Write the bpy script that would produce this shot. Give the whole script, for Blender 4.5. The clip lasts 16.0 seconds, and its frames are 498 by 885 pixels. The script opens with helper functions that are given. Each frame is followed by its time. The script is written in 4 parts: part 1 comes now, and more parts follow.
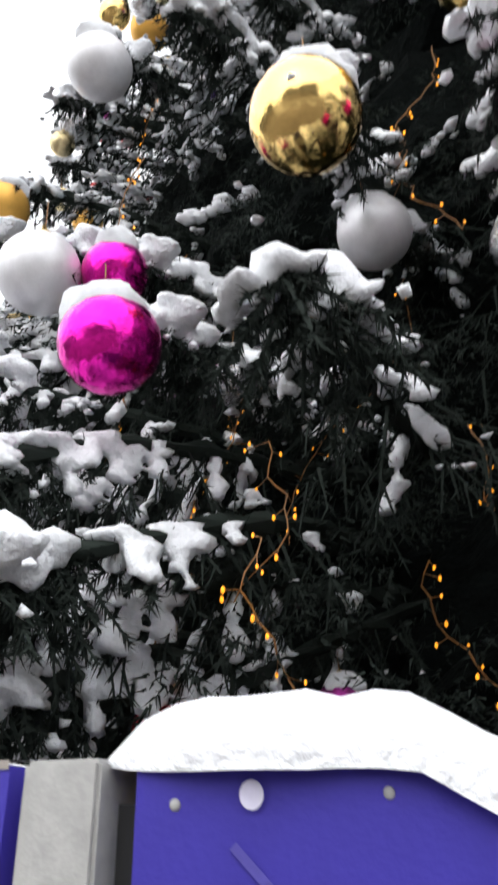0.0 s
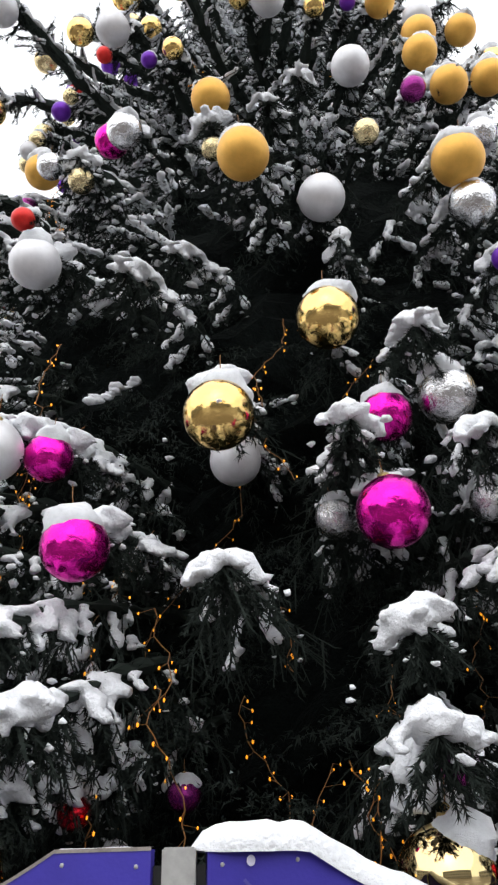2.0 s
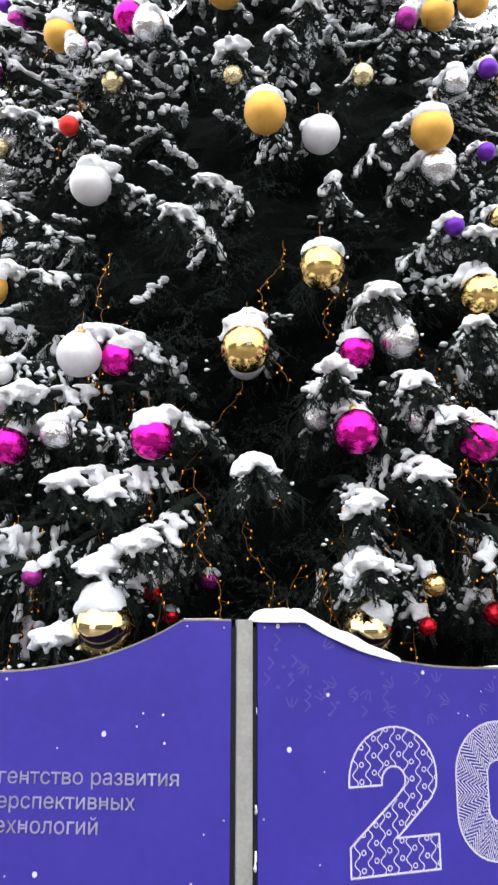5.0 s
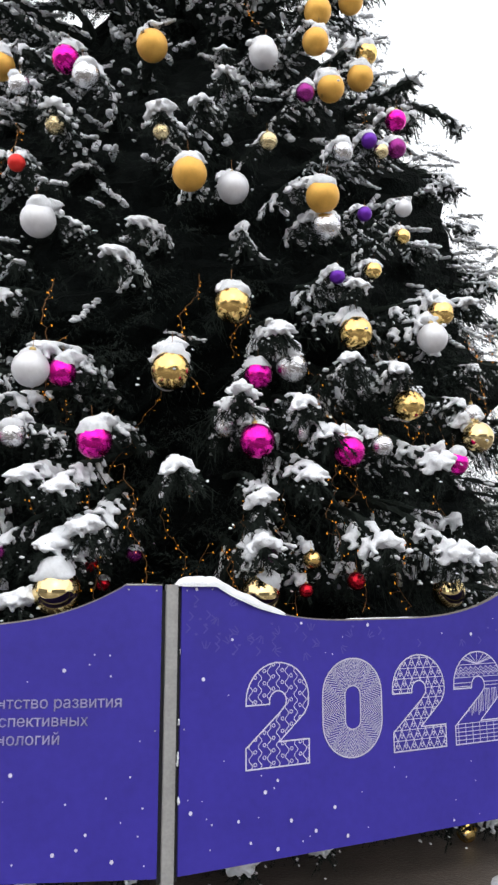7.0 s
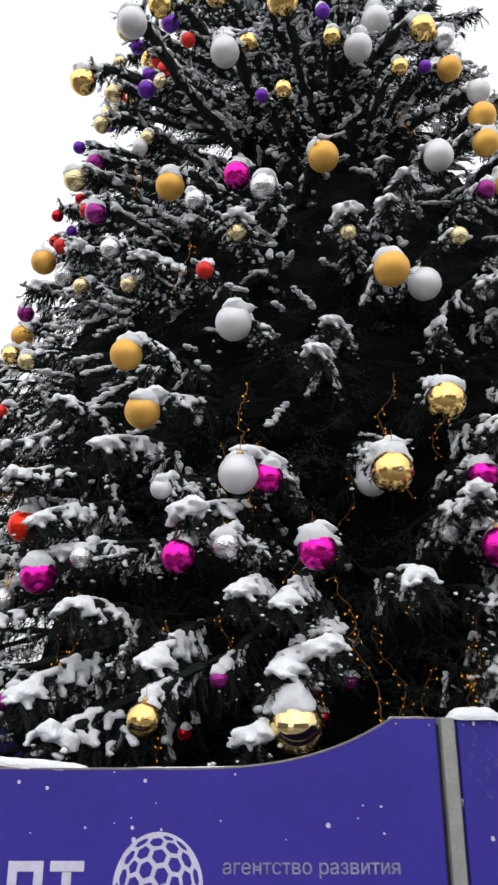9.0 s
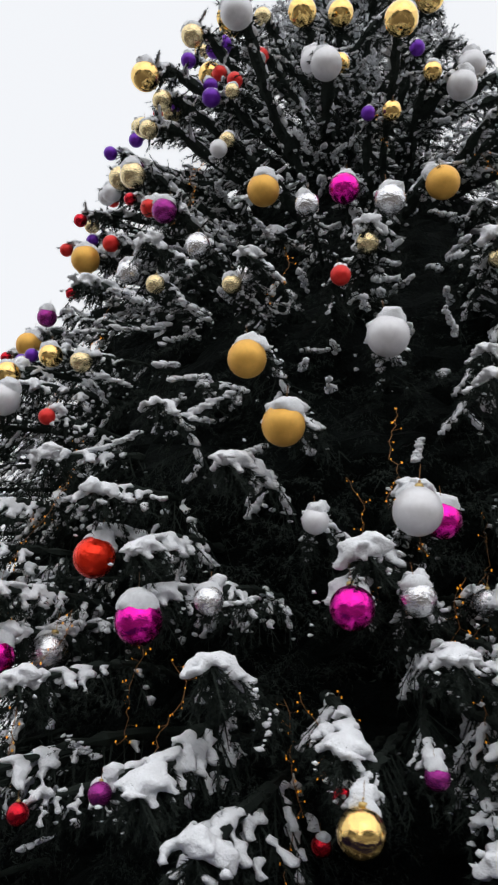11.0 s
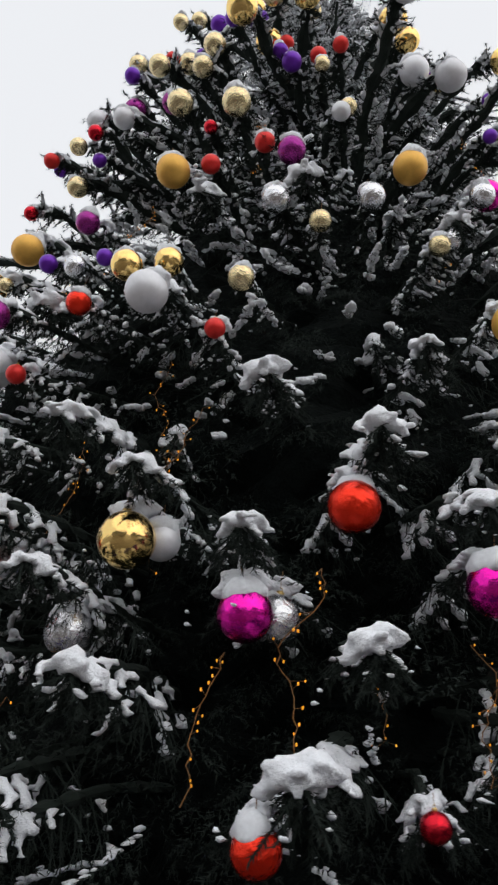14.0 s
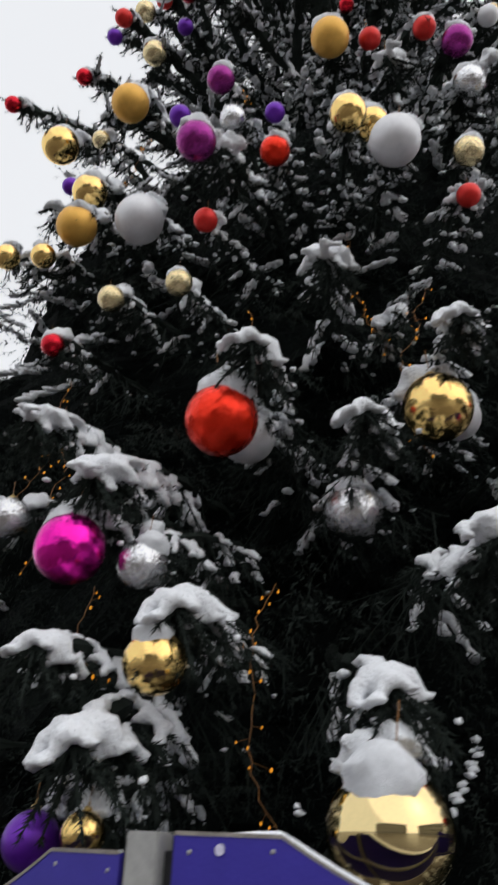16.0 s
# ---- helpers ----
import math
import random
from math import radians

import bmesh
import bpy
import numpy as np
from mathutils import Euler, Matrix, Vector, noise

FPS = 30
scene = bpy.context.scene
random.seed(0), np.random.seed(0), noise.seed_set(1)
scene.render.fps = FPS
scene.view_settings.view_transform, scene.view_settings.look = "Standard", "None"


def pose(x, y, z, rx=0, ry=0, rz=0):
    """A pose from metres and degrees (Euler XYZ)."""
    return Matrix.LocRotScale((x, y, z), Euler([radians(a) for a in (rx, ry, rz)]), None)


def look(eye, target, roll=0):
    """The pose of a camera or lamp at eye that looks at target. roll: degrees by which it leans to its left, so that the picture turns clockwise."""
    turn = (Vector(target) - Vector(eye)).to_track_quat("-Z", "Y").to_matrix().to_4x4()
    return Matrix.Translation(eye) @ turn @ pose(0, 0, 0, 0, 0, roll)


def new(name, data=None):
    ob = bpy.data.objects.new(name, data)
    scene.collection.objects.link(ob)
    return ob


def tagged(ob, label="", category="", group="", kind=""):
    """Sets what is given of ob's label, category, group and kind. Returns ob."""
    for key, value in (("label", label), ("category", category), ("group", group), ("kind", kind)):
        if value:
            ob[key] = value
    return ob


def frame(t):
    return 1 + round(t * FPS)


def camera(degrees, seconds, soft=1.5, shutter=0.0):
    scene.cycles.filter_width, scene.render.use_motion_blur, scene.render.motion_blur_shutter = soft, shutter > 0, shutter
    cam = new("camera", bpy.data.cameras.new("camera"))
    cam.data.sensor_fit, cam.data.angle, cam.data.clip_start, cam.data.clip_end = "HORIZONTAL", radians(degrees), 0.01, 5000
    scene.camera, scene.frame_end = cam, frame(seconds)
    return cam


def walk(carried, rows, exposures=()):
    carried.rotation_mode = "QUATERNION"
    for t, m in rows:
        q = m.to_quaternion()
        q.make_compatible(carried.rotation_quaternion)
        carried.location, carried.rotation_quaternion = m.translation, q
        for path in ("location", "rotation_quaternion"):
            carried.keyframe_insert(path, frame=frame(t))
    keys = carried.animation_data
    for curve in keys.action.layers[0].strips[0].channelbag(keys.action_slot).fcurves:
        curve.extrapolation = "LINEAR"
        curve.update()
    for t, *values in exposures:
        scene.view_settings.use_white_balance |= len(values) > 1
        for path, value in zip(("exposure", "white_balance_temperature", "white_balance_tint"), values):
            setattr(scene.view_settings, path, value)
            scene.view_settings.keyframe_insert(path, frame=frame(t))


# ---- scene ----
cam = camera(36.8, 16.0, soft=2.3, shutter=0.3)
PATH = [
    (0, (0.139, 0.223, 1.517), (-0.095, 1.996, 2.416), -0.61),
    (0.5, (0.058, 0.046, 1.531), (0.033, 1.752, 2.575), 0.14),
    (1, (0.011, -0.167, 1.514), (0.178, 1.524, 2.569), -1.29),
    (1.5, (-0.107, -0.438, 1.509), (0.235, 1.250, 2.525), -2.22),
    (2, (-0.242, -0.688, 1.515), (0.156, 1.002, 2.508), -1.53),
    (2.5, (-0.367, -0.862, 1.578), (0.094, 0.854, 2.495), -1.11),
    (3, (-0.481, -1.037, 1.638), (0.029, 0.716, 2.454), -0.71),
    (5.5, (-0.937, -2.060, 1.611), (-0.269, -0.206, 1.949), -0.33),
    (6, (-1.009, -2.279, 1.598), (-0.218, -0.466, 1.894), -0.36),
    (6.5, (-1.149, -2.505, 1.554), (-0.254, -0.747, 1.883), -0.32),
    (7, (-1.335, -2.637, 1.593), (-0.451, -0.878, 1.944), 0.03),
    (7.5, (-1.502, -2.704, 1.653), (-0.663, -0.929, 2.038), 0.01),
    (8, (-1.680, -2.586, 1.658), (-0.898, -0.804, 2.121), -0.11),
    (8.5, (-1.803, -2.291, 1.635), (-1.087, -0.512, 2.204), -0.25),
    (9, (-1.925, -1.938, 1.592), (-1.240, -0.181, 2.259), -0.08),
    (11.5, (-3.011, -0.204, 1.635), (-2.011, 1.280, 2.527), 2.82),
    (12, (-3.272, 0.207, 1.627), (-2.178, 1.611, 2.539), 2.60),
    (12.5, (-3.499, 0.611, 1.615), (-2.311, 1.929, 2.538), 2.17),
    (13, (-3.679, 0.999, 1.547), (-2.408, 2.217, 2.497), 2.23),
    (13.5, (-3.848, 1.432, 1.473), (-2.489, 2.517, 2.460), 2.46),
    (14, (-4.020, 1.831, 1.400), (-2.572, 2.775, 2.407), 2.75),
    (14.5, (-4.088, 2.285, 1.364), (-2.599, 3.119, 2.406), 2.51),
    (15, (-4.164, 2.718, 1.302), (-2.635, 3.456, 2.359), 2.28),
    (15.5, (-4.155, 3.177, 1.274), (-2.586, 3.826, 2.329), 2.38),
    (16, (-4.156, 3.579, 1.215), (-2.511, 4.182, 2.179), 2.32),
]
EXPOSURES = [(0.0, 0.35), (1.0, 0.2), (2.0, -0.05), (3.0, -0.2), (4.2, 0.0), (5.4, 0.5), (6.0, 0.15), (7.0, -0.08), (8.0, -0.15), (9.0, -0.35), (11.5, -0.62), (16.0, -0.68)]
walk(cam, [(t, look(eye, target, roll)) for t, eye, target, roll in PATH], EXPOSURES)
SKY_STRENGTH = 1.7

# ---------------------------------------------------------------- world and light
world = bpy.data.worlds.new("overcast_sky")
scene.world = world
world.use_nodes = True
wn = world.node_tree.nodes
wl = world.node_tree.links
sky = wn.new("ShaderNodeTexSky")
sky.sky_type = "NISHITA"
sky.sun_disc = False
sky.sun_elevation = radians(38)
sky.sun_rotation = radians(200)
sky.dust_density = 6.0
grey = wn.new("ShaderNodeHueSaturation")
grey.inputs["Saturation"].default_value = 0.25
grey.inputs["Value"].default_value = 0.05
cloud = wn.new("ShaderNodeMixRGB")
cloud.inputs[0].default_value = 0.78
cloud.inputs[2].default_value = (1.0, 1.02, 1.06, 1)
wl.new(sky.outputs[0], grey.inputs["Color"])
wl.new(grey.outputs[0], cloud.inputs[1])
wl.new(cloud.outputs[0], wn["Background"].inputs[0])
wn["Background"].inputs[1].default_value = SKY_STRENGTH

sun = new("sun", bpy.data.lights.new("sun", "SUN"))
sun.data.energy = 1.5
sun.data.angle = radians(120)
sun.data.color = (1.0, 0.98, 0.95)
sun.matrix_world = look((-4, -5, 16), (1.7, 4.8, 2.0))


# ---------------------------------------------------------------- materials
def material(name, colour, rough=0.6, metal=0.0, vary=0.0, scale=8.0, bump=0.0, bump_scale=60.0, second=None, island=False, spec=0.5):
    """A surface with two scales of colour variation, relief and roughness variation."""
    m = bpy.data.materials.new(name)
    m.use_nodes = True
    n, l = m.node_tree.nodes, m.node_tree.links
    b = n["Principled BSDF"]
    b.inputs["Base Color"].default_value = (*colour, 1)
    b.inputs["Roughness"].default_value = rough
    b.inputs["Metallic"].default_value = metal
    b.inputs["Specular IOR Level"].default_value = spec
    co = n.new("ShaderNodeTexCoord")
    if vary:
        coarse, fine = n.new("ShaderNodeTexNoise"), n.new("ShaderNodeTexNoise")
        coarse.inputs["Scale"].default_value, fine.inputs["Scale"].default_value = scale, scale * 7.3
        fine.inputs["Detail"].default_value = 4
        both = n.new("ShaderNodeMath")
        both.operation = "MULTIPLY_ADD"
        both.inputs[1].default_value = 0.45
        half = n.new("ShaderNodeMath")
        half.operation = "MULTIPLY"
        half.inputs[1].default_value = 0.55
        ramp = n.new("ShaderNodeMixRGB")
        other = second or tuple(c * (1 - vary) for c in colour)
        ramp.inputs[1].default_value, ramp.inputs[2].default_value = (*other, 1), (*[min(1, c * (1 + 0.25 * vary)) for c in colour], 1)
        stretch = n.new("ShaderNodeMapRange")
        stretch.inputs["From Min"].default_value, stretch.inputs["From Max"].default_value = 0.33, 0.67
        for t in (coarse, fine):
            l.new(co.outputs["Object"], t.inputs["Vector"])
        l.new(coarse.outputs["Fac"], half.inputs[0])
        l.new(fine.outputs["Fac"], both.inputs[0])
        l.new(half.outputs[0], both.inputs[2])
        l.new(both.outputs[0], stretch.inputs["Value"])
        last = stretch.outputs[0]
        if island:
            geo, mix = n.new("ShaderNodeNewGeometry"), n.new("ShaderNodeMath")
            mix.operation = "MULTIPLY_ADD"
            mix.inputs[1].default_value = 0.6
            some = n.new("ShaderNodeMath")
            some.operation = "MULTIPLY"
            some.inputs[1].default_value = 0.5
            l.new(last, some.inputs[0])
            l.new(geo.outputs["Random Per Island"], mix.inputs[0])
            l.new(some.outputs[0], mix.inputs[2])
            last = mix.outputs[0]
        l.new(last, ramp.inputs[0])
        l.new(ramp.outputs[0], b.inputs["Base Color"])
    if bump:
        relief, bu = n.new("ShaderNodeTexNoise"), n.new("ShaderNodeBump")
        relief.inputs["Scale"].default_value = bump_scale
        relief.inputs["Detail"].default_value = 5
        bu.inputs["Strength"].default_value = bump
        bu.inputs["Distance"].default_value = 0.02
        l.new(co.outputs["Object"], relief.inputs["Vector"])
        l.new(relief.outputs["Fac"], bu.inputs["Height"])
        l.new(bu.outputs[0], b.inputs["Normal"])
    return m


def glowing(name, colour, strength):
    m = material(name, colour, 0.3)
    b = m.node_tree.nodes["Principled BSDF"]
    b.inputs["Emission Color"].default_value = (*colour, 1)
    b.inputs["Emission Strength"].default_value = strength
    return m


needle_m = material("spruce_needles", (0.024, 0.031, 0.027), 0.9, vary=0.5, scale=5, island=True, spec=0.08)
# near-black copy of the needles: the crown's deep shade is in the colour
inner_shade_m = material("needles_painted_shade", (0.006, 0.008, 0.0075), 0.95, vary=0.6, scale=14, bump=1.0, bump_scale=40, spec=0.05)
bark_m = material("bark", (0.055, 0.042, 0.034), 0.9, spec=0.1, vary=0.5, scale=20, bump=0.6, bump_scale=80)
snow_m = material("snow", (0.86, 0.88, 0.92), 0.65, vary=0.14, scale=14, bump=0.5, bump_scale=90, spec=0.25)
slush_m = material("trodden_snow", (0.62, 0.63, 0.66), 0.5, vary=0.45, scale=3, bump=0.7, bump_scale=25)
ground_m = material("wet_paving", (0.105, 0.085, 0.072), 0.35, vary=0.55, scale=1.2, bump=0.3, bump_scale=50)
steel_m = material("galvanised_steel", (0.42, 0.42, 0.41), 0.5, 0.35, vary=0.25, scale=10, bump=0.05, bump_scale=200)
gap_m = material("gap_black", (0.015, 0.015, 0.016), 0.7, vary=0.3)
violet_m = material("violet_print", (0.045, 0.033, 0.335), 0.5, spec=0.3, vary=0.16, scale=3.5, bump=0.05, bump_scale=150)
violet_light_m = material("light_violet_print", (0.082, 0.067, 0.38), 0.5, vary=0.25, scale=20)
lilac_m = material("lilac_print", (0.70, 0.68, 0.86), 0.5, vary=0.15, scale=25)
edge_m = material("bare_plywood_edge", (0.30, 0.27, 0.25), 0.7, vary=0.4, scale=30)
wire_m = material("copper_wire", (0.30, 0.13, 0.03), 0.5, vary=0.4)
amber_m = glowing("amber_bulb", (1.0, 0.36, 0.02), 1.25)
facade_m = material("grey_facade", (0.33, 0.32, 0.31), 0.8, vary=0.25, scale=0.6)
glass_m = material("dark_window_glass", (0.03, 0.035, 0.04), 0.08, vary=0.2)
twig_m = material("frosted_twigs", (0.42, 0.42, 0.45), 0.8, vary=0.3)
cap_m = material("brass_cap", (0.62, 0.45, 0.18), 0.35, 1.0, vary=0.2)

BALLS = {
    "matt_gold": (material("matt_gold", (0.84, 0.47, 0.10), 0.5, 0.55, vary=0.10, scale=9), "matt golden Christmas ball on a branch tip"),
    "mirror_gold": (material("mirror_gold", (0.95, 0.66, 0.24), 0.09, 1.0, vary=0.1, scale=6, bump=0.13, bump_scale=7), "mirror-bright golden Christmas ball on a branch"),
    "pale_gold": (material("pale_gold", (0.80, 0.66, 0.38), 0.24, 1.0, vary=0.25, scale=9, bump=0.35, bump_scale=9), "small pale gold patterned Christmas ball"),
    "chrome_gold": (material("chrome_gold", (0.86, 0.68, 0.34), 0.03, 1.0, vary=0.06, scale=5), "large champagne mirror ball behind the fence"),
    "matt_white": (material("matt_white", (0.76, 0.76, 0.79), 0.42, 0.3, vary=0.10, scale=9), "matt silvery white Christmas ball"),
    "mirror_silver": (material("mirror_silver", (0.78, 0.78, 0.80), 0.12, 1.0, vary=0.25, scale=9, bump=0.4, bump_scale=9), "crumpled-looking glossy silver Christmas ball"),
    "magenta": (material("magenta_gloss", (0.84, 0.018, 0.42), 0.10, 0.95, vary=0.15, scale=7, bump=0.22, bump_scale=8), "glossy magenta Christmas ball under a twig"),
    "vermilion": (material("vermilion_gloss", (0.96, 0.035, 0.010), 0.16, 0.7, vary=0.18, scale=7, bump=0.35, bump_scale=8), "large vermilion Christmas ball under a branch"),
    "scarlet": (material("scarlet_gloss", (0.62, 0.012, 0.03), 0.12, 0.85, vary=0.2, scale=8, bump=0.2, bump_scale=9), "small glossy red Christmas ball among the needles"),
    "red": (material("red_satin", (0.74, 0.025, 0.02), 0.4, 0.4, vary=0.2, scale=8), "small satin red Christmas ball on a twig"),
    "violet": (material("violet_satin", (0.15, 0.02, 0.42), 0.35, 0.5, vary=0.2, scale=8), "small violet Christmas ball on a branch tip"),
    "plum": (material("plum_gloss", (0.34, 0.03, 0.26), 0.22, 0.75, vary=0.3, scale=8, bump=0.3, bump_scale=9), "dark plum Christmas ball with striped gloss"),
}


# ---------------------------------------------------------------- mesh helpers
def mesh_of(name, verts, faces, mats, index=None, smooth=False):
    me = bpy.data.meshes.new(name)
    me.from_pydata(verts if isinstance(verts, list) else verts.tolist(), [], faces if isinstance(faces, list) else faces.tolist())
    for m in mats if isinstance(mats, (list, tuple)) else [mats]:
        me.materials.append(m)
    if index is not None:
        me.polygons.foreach_set("material_index", np.asarray(index, dtype=np.int32))
    if smooth:
        me.polygons.foreach_set("use_smooth", np.ones(len(me.polygons), dtype=bool))
    me.update()
    return me


def from_bm(name, bm, mat, smooth=False):
    me = bpy.data.meshes.new(name)
    bm.to_mesh(me)
    bm.free()
    me.materials.append(mat)
    if smooth:
        me.polygons.foreach_set("use_smooth", np.ones(len(me.polygons), dtype=bool))
    return me


def part(name, me, parent, m=None, label=""):
    ob = new(name, me)
    ob.parent = parent
    if m is not None:
        ob.matrix_basis = m
    return tagged(ob, label)


def box(bm, x0, x1, y0, y1, z0, z1, bevel=0.0):
    made = bmesh.ops.create_cube(bm, size=1)["verts"]
    for v in made:
        v.co = Vector(((x0 + x1) / 2 + v.co.x * (x1 - x0), (y0 + y1) / 2 + v.co.y * (y1 - y0), (z0 + z1) / 2 + v.co.z * (z1 - z0)))
    if bevel:
        edges = list({e for v in made for e in v.link_edges})
        bmesh.ops.bevel(bm, geom=edges, offset=bevel, segments=2, affect="EDGES")


def tube(points, radii, sides=6):
    """Rings round a line of points: verts and faces."""
    pts = np.asarray(points, float)
    way = np.gradient(pts, axis=0)
    way /= np.linalg.norm(way, axis=1)[:, None] + 1e-9
    aside = np.cross(way, (0.12, 0.31, 0.94))
    aside /= np.linalg.norm(aside, axis=1)[:, None] + 1e-9
    over = np.cross(way, aside)
    a = np.linspace(0, 2 * np.pi, sides, endpoint=False)
    ring = aside[:, None] * np.cos(a)[None, :, None] + over[:, None] * np.sin(a)[None, :, None]
    v = (pts[:, None] + ring * np.asarray(radii, float)[:, None, None]).reshape(-1, 3)
    f = []
    for i in range(len(pts) - 1):
        for j in range(sides):
            k = (j + 1) % sides
            f.append((i * sides + j, i * sides + k, (i + 1) * sides + k, (i + 1) * sides + j))
    return v, f


def snow_blob(name, centres, voxel):
    """One smooth snow body from overlapping lumps (x, y, z, rx, rz), flattened below."""
    bm = bmesh.new()
    for x, y, z, r, h in centres:
        made = bmesh.ops.create_icosphere(bm, subdivisions=2, radius=1.0)["verts"]
        for v in made:
            s = 1 + 0.28 * noise.noise(v.co * 1.6 + Vector((x, y, z)) * 23)
            down = 0.55 if v.co.z < 0 else 1.0
            v.co = Vector((x + v.co.x * r * s, y + v.co.y * r * s, z + v.co.z * h * s * down))
    me = bpy.data.meshes.new(name)
    bm.to_mesh(me)
    bm.free()
    ob = new("snow_form", me)
    re = ob.modifiers.new("remesh", "REMESH")
    re.mode, re.voxel_size, re.use_smooth_shade = "VOXEL", voxel, True
    sm = ob.modifiers.new("smooth", "SMOOTH")
    sm.iterations, sm.factor = 2, 0.5
    de = ob.modifiers.new("thin", "DECIMATE")
    de.ratio = 0.28
    done = bpy.data.meshes.new_from_object(ob.evaluated_get(bpy.context.evaluated_depsgraph_get()))
    bpy.data.objects.remove(ob)
    done.name = name
    co = np.empty(len(done.vertices) * 3)
    no = np.empty(len(done.vertices) * 3)
    done.vertices.foreach_get("co", co)
    done.vertices.foreach_get("normal", no)
    co, no = co.reshape(-1, 3), no.reshape(-1, 3)
    push = np.array([noise.noise(Vector(c) * (0.9 / voxel)) + 0.9 * noise.noise(Vector(c) * (0.35 / voxel)) for c in co])
    done.vertices.foreach_set("co", (co + no * push[:, None] * voxel * 0.55).ravel())
    done.update()
    done.materials.clear()
    done.materials.append(snow_m)
    done.polygons.foreach_set("use_smooth", np.ones(len(done.polygons), dtype=bool))
    return done


# ---------------------------------------------------------------- spruce: place and outline
TREE = Vector((1.675, 4.793, 0))


def reach(z):
    """Radius of the crown's outer shell at height z."""
    return max(0.12, 4.439 -0.1775 * z -0.00902 * z * z)


def ground_z(x, y):
    """The paving falls gently towards the far side of the fence."""
    u = min(1.0, max(0.0, (y - 0.2) / 3.6))
    w = min(1.0, max(0.0, (0.5 - x) / 2.5))
    return -0.36 * u * u * (3 - 2 * u) * w


POSTS = [(-2.26, 6.15), (-2.94, 4.17), (-2.33, 1.64), (-0.0457, 0.734), (2.3, 0.693), (4.45, 1.65), (5.75, 3.6), (5.85, 5.95), (4.75, 8.0), (2.75, 9.2), (0.4, 9.2), (-1.45, 8.2)]
POST_LOW = [(-0.34, -0.34), (-0.34, -0.31), (-0.31, 0), (0, 0), (0, 0), (0, 0), (0, 0), (0, 0), (0, 0), (0, 0), (0, 0), (0, -0.34)]


def in_fence(x, y):
    """Whether a point lies inside the ring of fence posts, a hand's width clear of the panels."""
    x, y = TREE.x + (x - TREE.x) * 1.03, TREE.y + (y - TREE.y) * 1.03
    hit = False
    for (x0, y0), (x1, y1) in zip(POSTS, POSTS[1:] + POSTS[:1]):
        if (y0 > y) != (y1 > y) and x < (x1 - x0) * (y - y0) / (y1 - y0) + x0:
            hit = not hit
    return hit


rng = np.random.default_rng(7)


def needle_coat(a, b, count, length, width, droop=0.0):
    """Triangular needles standing off the twigs from a to b (arrays of points)."""
    a, b = np.asarray(a, float), np.asarray(b, float)
    which = rng.integers(0, len(a), count) if np.ndim(count) == 0 else np.repeat(np.arange(len(a)), count)
    t = rng.random(len(which)) ** 0.9
    axis = b[which] - a[which]
    root = a[which] + axis * t[:, None]
    axis /= np.linalg.norm(axis, axis=1)[:, None] + 1e-9
    spread = rng.normal(size=(len(which), 3))
    spread -= axis * (spread * axis).sum(1)[:, None]
    spread /= np.linalg.norm(spread, axis=1)[:, None] + 1e-9
    way = axis * rng.uniform(0.3, 1.0, len(which))[:, None] + spread * rng.uniform(0.5, 1.0, len(which))[:, None]
    way[:, 2] -= droop
    way /= np.linalg.norm(way, axis=1)[:, None]
    flat = np.cross(way, rng.normal(size=way.shape))
    flat /= np.linalg.norm(flat, axis=1)[:, None] + 1e-9
    size = length * rng.uniform(0.6, 1.25, len(which))[:, None]
    v = np.stack([root - flat * width / 2, root + flat * width / 2, root + way * size], 1).reshape(-1, 3)
    return v, np.arange(len(v)).reshape(-1, 3)


def fuzzy(points, radii, sides, r, rough=0.35):
    """A lumpy closed tube: the dense inner body of a needle-covered twig."""
    v, f = tube(points, radii, sides)
    mid = np.repeat(np.asarray(points, float), sides, axis=0)
    v = mid + (v - mid) * (1 + rough * r.normal(size=(len(v), 1)))
    return v, f


